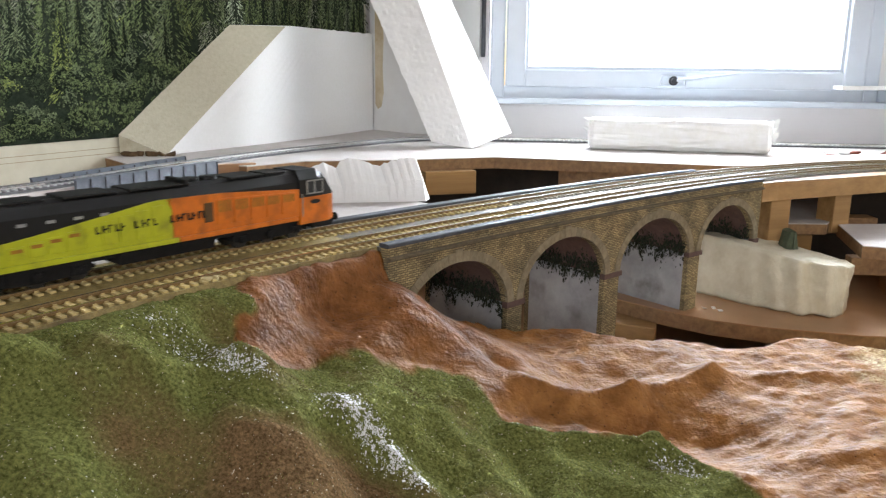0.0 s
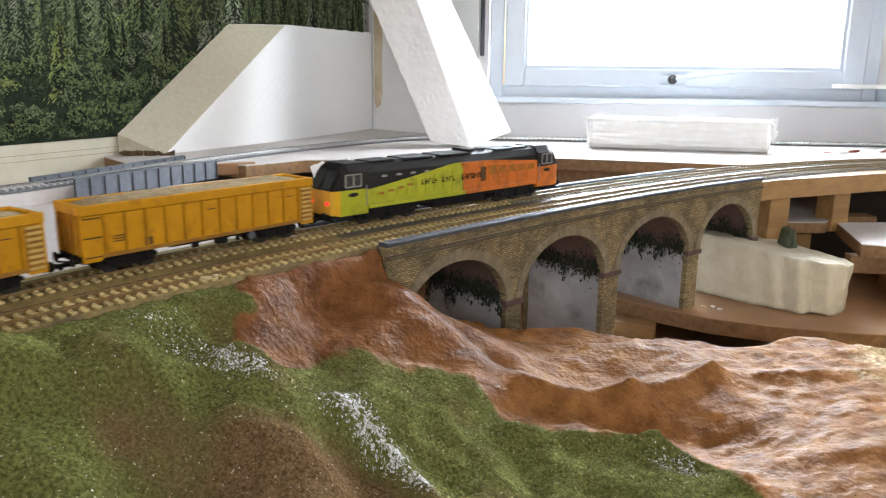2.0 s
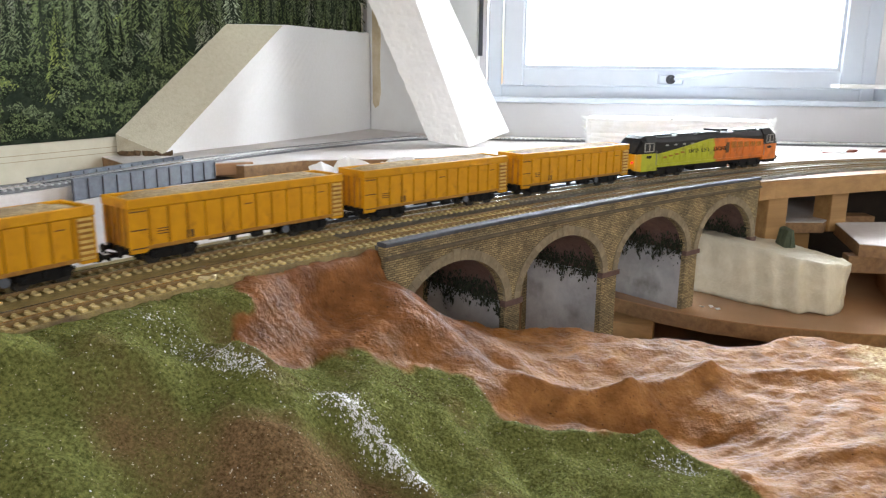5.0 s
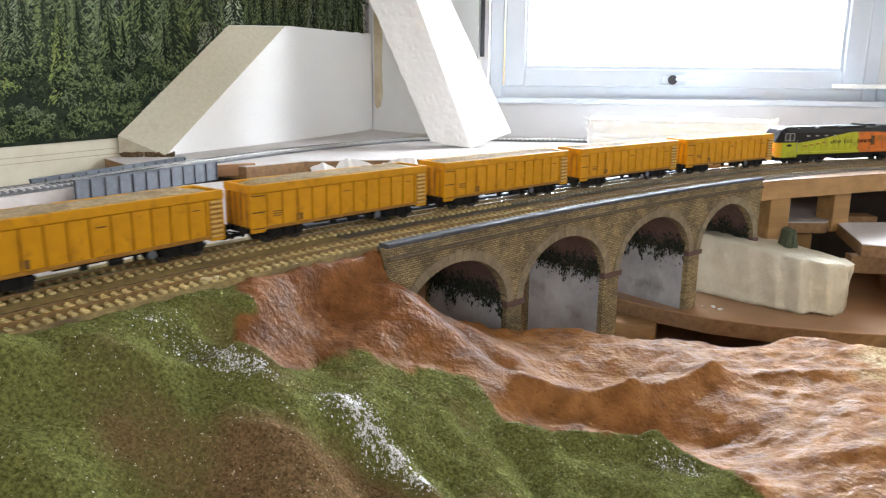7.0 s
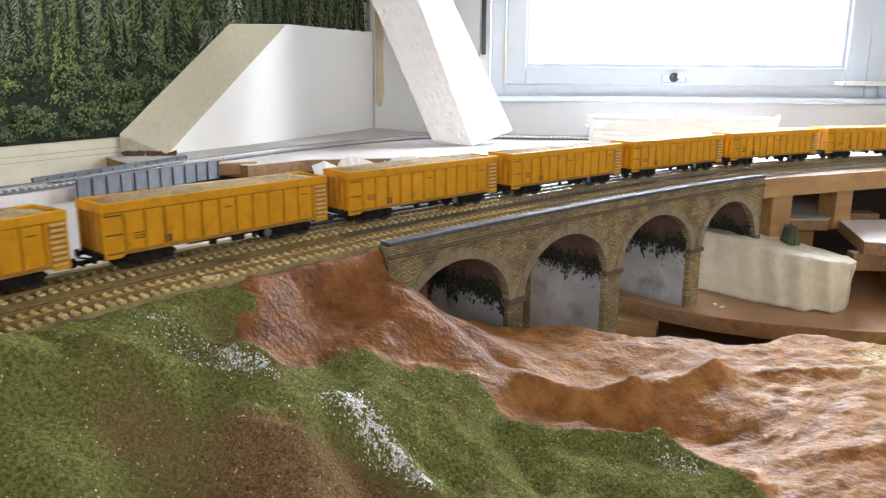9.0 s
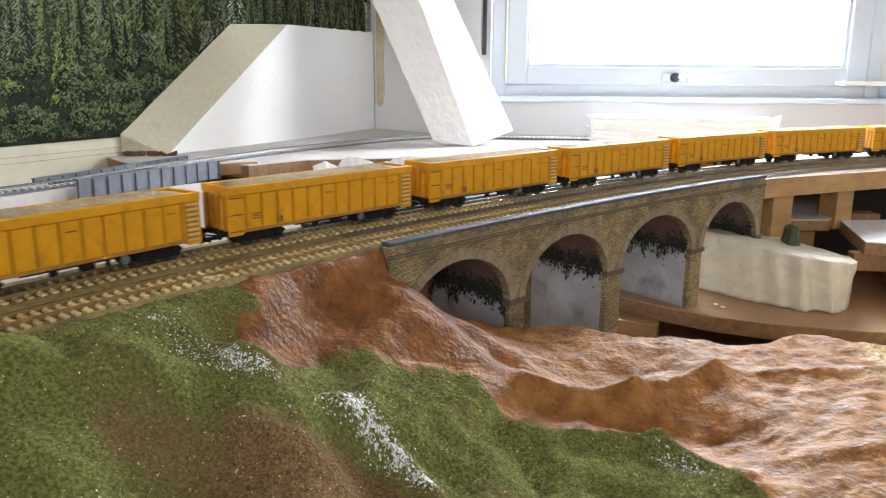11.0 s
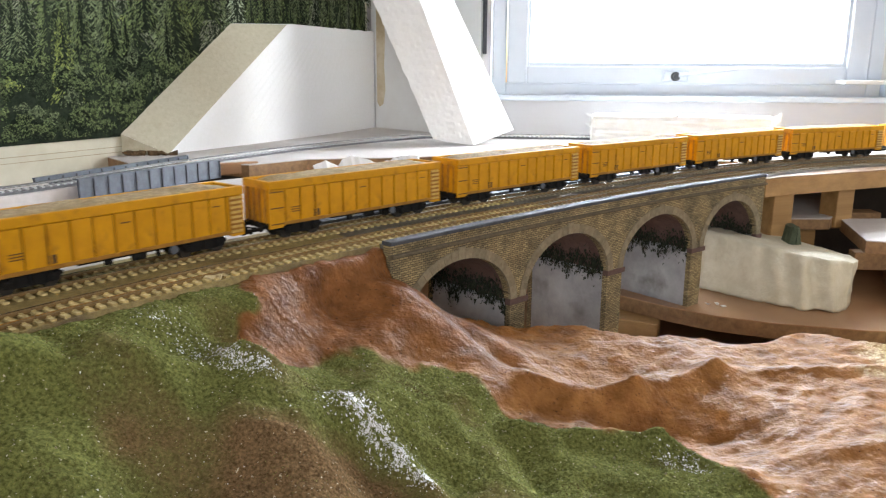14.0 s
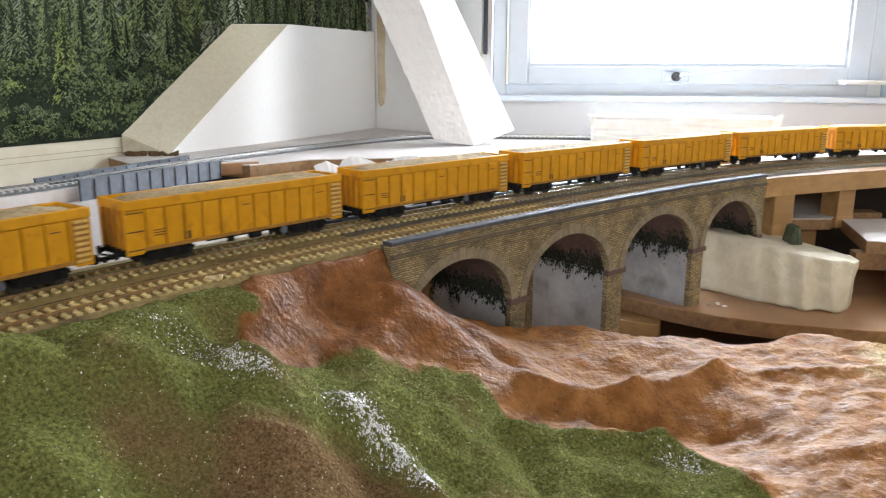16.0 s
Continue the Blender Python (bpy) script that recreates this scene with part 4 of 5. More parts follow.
    return float(Z[j, i] * (1 - f) * (1 - g) + Z[j, i + 1] * f * (1 - g) + Z[j + 1, i] * (1 - f) * g + Z[j + 1, i + 1] * f * g)


def glue_specks(Z, o, nx, ny):
    """Dried white glue: glossy specks, thickest along the run-off lines of the hillside."""
    rng = random.Random(33)
    runs = [((-0.170, 0.415), (-0.110, 0.392)), ((-0.128, 0.396), (-0.092, 0.386)), ((-0.060, 0.402), (-0.004, 0.360)), ((-0.190, 0.432), (-0.182, 0.425)), ((0.130, 0.420), (0.152, 0.408)), ((-0.062, 0.398), (-0.030, 0.385))]
    vs, fs = [], []
    for k in range(15500):
        if k < 14300:
            (xa, ya), (xb, yb) = runs[(0, 1, 2, 2, 2, 2, 1, 3, 4, 5, 2, 2)[k % 12]]
            f = rng.random()
            x, y = xa + (xb - xa) * f + rng.gauss(0, 0.0075 - 0.0045 * f), ya + (yb - ya) * f + rng.gauss(0, 0.0065 - 0.0045 * f)
        else:
            x, y = rng.uniform(-0.25, 0.19), rng.uniform(0.24, 0.48)
        if noise.noise(Vector((x * 420, y * 420, 2))) + 0.5 * noise.noise(Vector((x * 110, y * 110, 5))) < rng.uniform(-0.35, 0.35):
            continue
        i, j = int((x + 0.5) / 1.1 * (nx - 1)), int((y - 0.06) / 0.66 * (ny - 1))
        if -0.072 < o[j, i] < 1 or float(grass_edge(np.array([x]), np.array([y]))[0]) < -0.004:
            continue
        z = spot(Z, x, y, nx, ny) + 0.0003
        if rng.random() < 0.35:
            continue
        r = rng.uniform(0.00010, 0.00030) if rng.random() < 0.88 else rng.uniform(0.0003, 0.0006)
        n0, t0 = len(vs), rng.uniform(0, 6)
        tx = (spot(Z, x + 0.004, y, nx, ny) - spot(Z, x - 0.004, y, nx, ny)) / 0.008 + rng.gauss(-0.12, 0.18)
        ty = (spot(Z, x, y + 0.004, nx, ny) - spot(Z, x, y - 0.004, nx, ny)) / 0.008 + rng.gauss(0, 0.15)
        for q in range(5):
            ex, ey = r * math.cos(t0 + q * 1.257) * rng.uniform(0.6, 1.5), r * math.sin(t0 + q * 1.257) * rng.uniform(0.6, 1.5)
            vs.append((x + ex, y + ey, z + 0.0003 + ex * tx + ey * ty))
        vs.append((x, y, z + 0.0003 + r * 0.06))
        fs.extend((n0 + q, n0 + (q + 1) % 5, n0 + 5) for q in range(5))
    me = bpy.data.meshes.new("glue_specks")
    me.from_pydata(vs, [], fs)
    me.materials.append(mat("dried_white_glue", (0.84, 0.84, 0.83), (0.74, 0.74, 0.72), scale=300, rough=0.16, bump=0.0, spec=0.9, coat=1.0))
    tagged(new("glue_specks", me), "glossy white specks of dried glue on the grass", "glue", kind="stuff")


def land_material():
    m = bpy.data.materials.new("landscape_surface")
    m.use_nodes = True
    nt = m.node_tree
    n, l = nt.nodes, nt.links
    p = n["Principled BSDF"]
    p.inputs["IOR"].default_value = 1.21
    co = n.new("ShaderNodeTexCoord")

    def tex(scale, detail, a, b, ca, cb):
        t = n.new("ShaderNodeTexNoise")
        t.inputs["Scale"].default_value, t.inputs["Detail"].default_value, t.inputs["Roughness"].default_value = scale, detail, 0.62
        l.new(co.outputs["Object"], t.inputs["Vector"])
        r = n.new("ShaderNodeValToRGB")
        r.color_ramp.elements[0].position, r.color_ramp.elements[1].position = a, b
        r.color_ramp.elements[0].color, r.color_ramp.elements[1].color = (*ca, 1), (*cb, 1)
        l.new(t.outputs["Fac"], r.inputs["Fac"])
        return r.outputs["Color"], t.outputs["Fac"]

    def mix(f, a, b):
        x = n.new("ShaderNodeMix")
        x.data_type = "RGBA"
        l.new(f, x.inputs["Factor"])
        l.new(a, x.inputs["A"])
        l.new(b, x.inputs["B"])
        return x.outputs["Result"]

    def num(f, a, b):
        x = n.new("ShaderNodeMapRange")
        x.inputs["To Min"].default_value, x.inputs["To Max"].default_value = a, b
        l.new(f, x.inputs["Value"])
        return x.outputs["Result"]

    at = n.new("ShaderNodeAttribute")
    at.attribute_name = "grass"
    green, _ = tex(520, 6, 0.36, 0.66, (0.066, 0.075, 0.021), (0.210, 0.218, 0.067))
    earth, _ = tex(600, 6, 0.36, 0.66, (0.080, 0.049, 0.022), (0.235, 0.150, 0.074))
    dirt = n.new("ShaderNodeAttribute")
    dirt.attribute_name = "earth"
    turf = mix(dirt.outputs["Fac"], green, earth)
    # pale grains of scatter stuck in the turf
    grit, _ = tex(430, 2, 0.69, 0.73, (0, 0, 0), (0.85, 0.85, 0.85))
    grain = n.new("ShaderNodeRGB")
    grain.outputs[0].default_value = (0.62, 0.56, 0.44, 1)
    turf = mix(grit, turf, grain.outputs[0])
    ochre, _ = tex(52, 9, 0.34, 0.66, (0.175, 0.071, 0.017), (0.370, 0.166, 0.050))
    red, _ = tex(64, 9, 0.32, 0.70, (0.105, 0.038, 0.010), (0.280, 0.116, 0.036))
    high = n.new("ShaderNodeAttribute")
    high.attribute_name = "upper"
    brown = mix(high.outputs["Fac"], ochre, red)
    pale, _ = tex(20, 6, 0.66, 0.86, (0, 0, 0), (0.4, 0.4, 0.4))
    dusty, _ = tex(300, 4, 0.3, 0.7, (0.36, 0.20, 0.11), (0.48, 0.30, 0.18))
    bare = mix(pale, brown, dusty)
    # bare scrim and plaster towards the shell's end, warm side light put into the yellow
    warm_scrim, _ = tex(330, 5, 0.40, 0.64, (0.26, 0.14, 0.05), (0.66, 0.52, 0.27))
    warm_raw = n.new("ShaderNodeAttribute")
    warm_raw.attribute_name = "warm_raw"
    bare = mix(warm_raw.outputs["Fac"], bare, warm_scrim)
    specks, _ = tex(380, 3, 0.64, 0.69, (0, 0, 0), (0.8, 0.8, 0.8))
    dark = n.new("ShaderNodeRGB")
    dark.outputs[0].default_value = (0.05, 0.02, 0.01, 1)
    bare = mix(specks, bare, dark.outputs[0])
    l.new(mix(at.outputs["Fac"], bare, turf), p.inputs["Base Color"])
    # dried glue leaves shiny patches in the grass; the brown paint is satin
    glue, _ = tex(17, 5, 0.56, 0.66, (0, 0, 0), (1, 1, 1))
    gl = n.new("ShaderNodeSeparateColor")
    l.new(glue, gl.inputs[0])
    shine = num(gl.outputs[0], 0.9, 0.6)
    satin, fac = tex(55, 5, 0.3, 0.7, (0.42, 0.42, 0.42), (0.75, 0.75, 0.75))
    rr = n.new("ShaderNodeMix")
    l.new(at.outputs["Fac"], rr.inputs["Factor"])
    l.new(satin, rr.inputs["A"])
    l.new(shine, rr.inputs["B"])
    l.new(rr.outputs["Result"], p.inputs["Roughness"])
    l.new(num(at.outputs["Fac"], 0.5, 0.06), p.inputs["Specular IOR Level"])
    f = n.new("ShaderNodeTexNoise")
    f.inputs["Scale"].default_value, f.inputs["Detail"].default_value = 260, 8
    l.new(co.outputs["Object"], f.inputs["Vector"])
    bp = n.new("ShaderNodeBump")
    bp.inputs["Strength"].default_value, bp.inputs["Distance"].default_value = 0.65, 0.0028
    l.new(f.outputs["Fac"], bp.inputs["Height"])
    l.new(bp.outputs["Normal"], p.inputs["Normal"])
    return m


landscape()


# ---------------------------------------------------------------- foam, bridge and oddments behind the line
def foam_hill():
    """Wedge of white polystyrene against the backscene, with a sloping sawn end."""
    t = thing("foam_hill_former", "white polystyrene wedge with a sloping sawn end, set against the backscene", "foam block")
    fa, fb = Vector((-0.421, 1.186, 0)), Vector((-0.152, 1.729, 0))
    d = (fb - fa).normalized()
    bulge = Vector((d.y, -d.x, 0))
    length = (fb - fa).length
    bm = B()
    front, back = [], []
    steps = 24
    for i in range(steps + 1):
        f = i / steps
        for low in (True, False):
            u = f * length if low else 0.289 + f * (length - 0.289)
            p = fa + d * u + bulge * (0.012 * math.sin(math.pi * u / length))
            z = -0.0058 if low else 0.198 + 0.002 * math.sin(i * 1.7)
            (front if low else back).append(bm.verts.new((p.x, p.y, z)))
    for i in range(steps):
        bm.faces.new([front[i], front[i + 1], back[i + 1], back[i]])
    f2 = []
    for q in (back_place(0.655, 0.002, -0.0058), back_place(0.655, 0.002, 0.026), back_place(0.416, 0.002, 0.197), back_place(0.03, 0.002, 0.199), back_place(0.03, 0.002, -0.0058)):
        f2.append(bm.verts.new(q))
    bm.faces.new([*back, f2[3], f2[2]])
    bm.faces.new([f2[0], f2[1], f2[2], f2[3], f2[4]])
    bm.faces.new([front[-1], f2[4], f2[3], back[-1]])
    bm.faces.new([*front, f2[4], f2[0]])
    bm.faces.new([front[0], f2[1], f2[0]])
    c00, c01, c10, c11 = front[0].co.copy(), back[0].co.copy(), f2[1].co.copy(), f2[2].co.copy()
    part("block", bm, FOAM, t)
    # sawn end: darker than the block because its shade is put into the colour
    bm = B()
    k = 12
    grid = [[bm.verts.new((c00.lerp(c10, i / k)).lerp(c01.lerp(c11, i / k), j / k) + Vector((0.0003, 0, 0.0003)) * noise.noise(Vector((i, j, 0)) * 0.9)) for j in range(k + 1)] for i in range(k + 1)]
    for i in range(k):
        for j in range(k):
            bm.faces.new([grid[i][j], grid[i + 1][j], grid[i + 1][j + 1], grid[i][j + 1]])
    part("sawn_end", bm, FOAMCUT, t, "sawn slope of the foam, its shade put into the greyish colour", True)
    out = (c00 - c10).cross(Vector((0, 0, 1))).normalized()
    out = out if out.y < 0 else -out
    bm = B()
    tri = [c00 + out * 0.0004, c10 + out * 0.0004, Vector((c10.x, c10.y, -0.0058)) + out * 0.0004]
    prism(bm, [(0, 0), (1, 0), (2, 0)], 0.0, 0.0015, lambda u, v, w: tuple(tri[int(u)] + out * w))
    part("sawn_foot", bm, FOAMCUT, t, "sawn foot of the foam, its shade put into the greyish colour")
    rng = random.Random(15)
    for k in range(6):
        f = k / 6
        x, y = c00.x + (c10.x - c00.x) * f + out.x * 0.012 + rng.uniform(-0.006, 0.006), c00.y + (c10.y - c00.y) * f + out.y * 0.012
        bm = B()
        hull(bm, [(x + rng.uniform(-0.011, 0.011), y + rng.uniform(-0.006, 0.006), -0.0060 + rng.choice((0, 1)) * rng.uniform(0.001, 0.008)) for _ in range(10)] + [(x, y, -0.0060), (x + 0.006, y, -0.0060), (x, y + 0.005, -0.0060)])
        tagged(finish("bark_scrap", bm, CRUMB), "dark brown crumbling scrap at the foot of the foam", "scrap")


foam_hill()


def leaning_slab():
    """A broken beam of polystyrene leaning over the far board."""
    low = [Vector(p) for p in ((-0.018, 1.345, 0.004), (0.052, 1.335, -0.0055), (0.125, 1.385, 0.018), (0.050, 1.40, 0.019))]
    lean = Vector((-0.205, 0.06, 0.46))
    top = [p + lean for p in low]
    top[1] += Vector((0.028, 0, 0))
    top[2] += Vector((-0.02, 0.0, 0))
    bm = B()
    n, k = 90, 14
    rows = []
    for i in range(n + 1):
        ring = []
        for side in range(4):
            for j in range(k):
                f = j / k
                a = low[side].lerp(low[(side + 1) % 4], f)
                b = top[side].lerp(top[(side + 1) % 4], f)
                p = a.lerp(b, i / n)
                rough = (0.0030, 0.0006, 0.0010, 0.0040)[side] * (1 if 0.05 < f < 0.95 else 0.8)
                q = Vector((p.x * 30, p.y * 30, p.z * 30))
                p = p + Vector((0.5, -0.8, 0.2)) * rough * (noise.fractal(q, 0.6, 2.3, 5) * 0.7 + 0.25 * noise.noise(q * 7))
                if side in (3, 0) and j == 0:
                    p.x += 0.004 * noise.noise(Vector((0, 0, p.z * 45)))
                ring.append(bm.verts.new(p))
        rows.append(ring)
    m = 4 * k
    for a, b in zip(rows, rows[1:]):
        for j in range(m):
            bm.faces.new([a[j], a[(j + 1) % m], b[(j + 1) % m], b[j]])
    bm.faces.new(rows[0])
    bm.faces.new(rows[-1])
    tagged(finish("foam_beam", bm, FOAM), "rough broken beam of white polystyrene leaning over the far board", "foam block")


leaning_slab()


def foam_roll():
    bm = B()
    box(bm, -0.150, 0.150, -0.026, 0.026, 0.0, 0.054, 0.009)
    roughen(bm, 3, 0.0022, 40.0, 1.0)
    for v in bm.verts:
        v.co.z = max(v.co.z, 0.0)
    t = thing("wrapped_foam_block", "long foam block loosely wrapped in clear film, on the far board", "packaging", pose(0.405, 1.335, -0.006, 0, 0, -12))
    part("block", bm, FOAMWRAP, t)
    rng = random.Random(4)
    vs, fs = [], []
    for i in range(70):
        e = rng.choice((-1, 1))
        x = e * 0.150 if i % 2 else rng.uniform(-0.15, 0.15)
        z, y = (rng.uniform(0.02, 0.056), rng.uniform(-0.026, 0.0)) if i % 2 else (0.052, rng.uniform(-0.026, 0.026))
        k = rng.uniform(0.004, 0.013)
        n0 = len(vs)
        vs.extend([(x, y, z), (x + 0.004, y + 0.002, z - 0.005), (x + (e * k if i % 2 else rng.uniform(-k, k)), y - rng.uniform(0, 0.006), z + rng.uniform(0.0, 0.007))])
        fs.append((n0, n0 + 1, n0 + 2))
    me = bpy.data.meshes.new("torn_film")
    me.from_pydata(vs, [], fs)
    me.materials.append(FOAMWRAP)
    ob = new("torn_film", me)
    ob.parent = t
    tagged(ob, "torn wisps of clear film", kind="stuff")


foam_roll()


def torn_foam():
    """A curled, torn strip of polystyrene standing behind the track."""
    bm = B()
    n = 26
    rows = []
    for i in range(n + 1):
        f = i / n
        x = -0.135 + 0.118 * f
        y = 0.850 + 0.020 * f
        top = 0.017 + 0.010 * abs(math.sin(f * 5.0)) - 0.010 * math.exp(-((f - 0.22) / 0.06) ** 2) + 0.0012 * math.sin(i * 2.9)
        curl = 0.020 * math.sin(math.pi * min(1, f * 1.1))
        rows.append([bm.verts.new(q) for q in ((x, y, -0.0198), (x - 0.004, y + 0.010, (top - 0.02) * 0.5 - curl * 0.1), (x - 0.013, y + 0.024 + curl * 0.3, top), (x - 0.012, y + 0.030 + curl * 0.3, top - 0.0015), (x + 0.004, y + 0.02, -0.0198))])
    for p, q in zip(rows, rows[1:]):
        for j in range(5):
            bm.faces.new([p[j], p[(j + 1) % 5], q[(j + 1) % 5], q[j]])
    bm.faces.new(rows[0])
    bm.faces.new(rows[-1])
    tagged(finish("torn_foam_strip", bm, FOAM), "torn curled strip of white polystyrene beside the track", "foam scrap")


torn_foam()


def foam_wedge():
    plan = [(0.315, 0.955), (0.360, 0.900), (0.410, 0.853), (0.445, 0.843), (0.466, 0.851), (0.482, 0.872), (0.488, 0.90), (0.40, 1.00)]
    bm = B()
    a = [bm.verts.new((x, y, -0.1448)) for x, y in plan]
    b = [bm.verts.new((x + 0.004, y + 0.006, -0.0705 - 0.135 * max(0, x - 0.325))) for x, y in plan]
    bm.faces.new(a)
    bm.faces.new(b[::-1])
    for i in range(len(plan)):
        bm.faces.new([a[i], b[i], b[(i + 1) % len(plan)], a[(i + 1) % len(plan)]])
    roughen(bm, 4, 0.0016, 36.0, 6.0)
    for v in bm.verts:
        g = math.sin((v.co.x * 0.6 - v.co.y * 0.4) * 300 + v.co.z * 40)
        v.co.y += (0.0012 + 0.0022 * min(1.0, max(0.0, (v.co.x - 0.37) / 0.05))) * g
        v.co.z = max(v.co.z, -0.1449)
    tagged(finish("carved_foam_block", bm, smooth=True, material=mat("yellowed_polystyrene", (0.70, 0.66, 0.53), (0.58, 0.53, 0.39), scale=60, rough=0.45, bump=0.5, fine=300, height=0.0015)), "carved yellowed polystyrene block lying on the lower shelf", "foam block")
    bm = B()
    hull(bm, [(0.436 + 0.024 * math.cos(t) * (1 - k * 0.75), 0.945 + 0.014 * math.sin(t), -0.145 + 0.080 * k) for t in np.arange(0, 6.2, 0.6) for k in (0, 0.35, 0.75, 1)])
    roughen(bm, 2, 0.003, 60.0, 2.0)
    tagged(finish("flock_bush", bm, GREENBUSH), "dull green flock-covered cone beside the post", "bush")


foam_wedge()


def girder_bridge():
    t = thing("girder_bridge", "blue-grey plate girder bridge carrying a pale track", "bridge")
    for (xa, ya), (xb, yb), n, lab in (((-0.463, 0.865), (-0.366, 1.100), 13, "far"), ((-0.404, 0.845), (-0.301, 1.030), 11, "near")):
        a, b = Vector((xa, ya, 0)), Vector((xb, yb, 0))
        d = (b - a).normalized()
        nrm = Vector((d.y, -d.x, 0))
        length = (b - a).length

        def at(u, o, z):
            p = a + d * u + nrm * o
            return (p.x, p.y, z)
        low, high = (-0.0195, 0.0035) if lab == "near" else (-0.0195, 0.0012)
        bm = B()
        prism(bm, [(0, 0), (length, 0), (length, 0.0022), (0, 0.0022)], low, high, at)
        g = part("girder", bm, GIRDER, t)
        bm = B()
        prism(bm, [(0, -0.001), (length, -0.001), (length, 0.0036), (0, 0.0036)], high, high + 0.0016, at)
        part("flange", bm, GIRDER, g)
        for i in range(n + 1):
            bm = B()
            u = length * i / n
            prism(bm, [(u - 0.0007, 0.0022), (u + 0.0007, 0.0022), (u + 0.0007, 0.0034), (u - 0.0007, 0.0034)], low, high, at)
            part("stiffener", bm, GIRDERD, g)
    return t


girder_bridge()


def far_track():
    """The pale track that crosses the bridge and curves along the far board."""
    pts = [Vector(p) for p in ((-0.62, 0.44, 0), (-0.50, 0.74, 0), (-0.432, 0.86, 0), (-0.335, 1.08, 0), (-0.20, 1.30, 0), (-0.03, 1.475, 0), (0.16, 1.475, 0), (0.40, 1.45, 0), (0.72, 1.425, 0), (1.3, 1.35, 0))]
    pts = [pts[0] * 2 - pts[1]] + pts + [pts[-1] * 2 - pts[-2]]
    line = []
    for p0, p1, p2, p3 in zip(pts, pts[1:], pts[2:], pts[3:]):
        for i in range(14):
            f = i / 14
            line.append(0.5 * (2 * p1 + (p2 - p0) * f + (2 * p0 - 5 * p1 + 4 * p2 - p3) * f ** 2 + (3 * p1 - p0 - 3 * p2 + p3) * f ** 3))
    t = thing("far_track", "single grey track over the bridge and along the far board", "railway track")

    def strip(o0, o1, z0, z1, name, material, label=""):
        bm = B()
        rows = []
        for i, p in enumerate(line):
            d = (line[min(i + 1, len(line) - 1)] - line[max(i - 1, 0)]).normalized()
            nn = Vector((-d.y, d.x, 0))
            rows.append([bm.verts.new((*(p + nn * o).xy, z)) for o, z in rect(o0, o1, z0, z1)])
        for a, b in zip(rows, rows[1:]):
            for j in range(4):
                bm.faces.new([a[j], a[(j + 1) % 4], b[(j + 1) % 4], b[j]])
        return part(name, bm, material, t, label)
    strip(-0.021, 0.021, -0.0198, -0.0054, "embankment", BOARD, "pale card embankment")
    strip(-0.016, 0.016, -0.0053, -0.0025, "bed", mat("grey_track_bed", (0.15, 0.15, 0.155), (0.09, 0.09, 0.095), scale=200, rough=0.7), "grey track bed")
    for g in (-0.00825, 0.00825):
        strip(g - 0.0007, g + 0.0007, -0.0012, 0.0012, "rail", STEEL)
    vs, fs = [], []
    dist = 0.0
    for p, q in zip(line, line[1:]):
        seg = (q - p).length
        d = (q - p) / seg
        nn = Vector((-d.y, d.x, 0))
        u = dist % 0.0085
        while u < seg:
            c = p + d * u
            n0 = len(vs)
            for a in (-0.0016, 0.0016):
                for b in (-0.0145, 0.0145):
                    for z in (-0.0025, -0.0010):
                        w = c + d * a + nn * b
                        vs.append((w.x, w.y, z))
            fs.extend([tuple(n0 + i for i in f) for f in ((0, 1, 3, 2), (4, 6, 7, 5), (0, 4, 5, 1), (2, 3, 7, 6), (1, 5, 7, 3))])
            u += 0.0085
        dist = u - seg
    me = bpy.data.meshes.new("sleeper_web")
    me.from_pydata(vs, [], fs)
    me.materials.append(SILVER)
    ob = new("sleeper_web", me)
    ob.parent = t
    tagged(ob, "pale grey sleepers", kind="stuff")


far_track()

# white strip on the sill at the window's far end
bm = B()
wall_box(bm, 0.615, 0.80, -0.055, -0.012, 0.098, 0.105, 0.001)
tagged(finish("white_strip", bm, WHITE), "white plastic strip projecting across the window's corner", "strip")
bm = B()
wall_box(bm, 0.70, 0.80, -0.050, -0.002, 0.0752, 0.0975, 0.001)
tagged(finish("white_bracket", bm, UPVC), "white block under the plastic strip on the sill", "bracket")


def scraps():
    rng = random.Random(2)
    for i in range(7):
        bm = B()
        x, y = 0.66 + rng.uniform(-0.02, 0.11), 1.31 + rng.uniform(-0.02, 0.03)
        hull(bm, [(x + rng.uniform(-0.016, 0.016), y + rng.uniform(-0.007, 0.007), -0.0060 + rng.choice((0, 0.006)) * rng.random()) for _ in range(9)] + [(x, y, -0.0060), (x + 0.008, y, -0.0060), (x, y + 0.006, -0.0060)])
        tagged(finish("scrap", bm, DEBRIS if i % 3 else FOAM), "small rusty-red scrap lying on the far board", "scrap")
    for x, y, z in ((-0.1465, 0.4675, -0.0036), (-0.1395, 0.4690, -0.0036)):
        bm = B()
        hull(bm, [(x + rng.uniform(-0.005, 0.005), y + rng.uniform(-0.003, 0.003), z + rng.uniform(0, 0.0035)) for _ in range(12)])
        tagged(finish("stone", bm, mat("cream_stone", (0.68, 0.58, 0.36), (0.5, 0.4, 0.22), scale=200, rough=0.8)), "small cream stone lying beside the rail", "stone")
    for x, y in ((0.322, 0.87), (0.328, 0.862), (0.312, 0.872)):
        bm = B()
        hull(bm, [(x + rng.uniform(-0.004, 0.004), y + rng.uniform(-0.003, 0.003), -0.145 + rng.uniform(0, 0.003)) for _ in range(9)] + [(x, y, -0.145), (x + 0.002, y, -0.145), (x, y + 0.002, -0.145)])
        tagged(finish("foam_crumb", bm, FOAM), "white crumb of foam on the shelf", "scrap")


scraps()


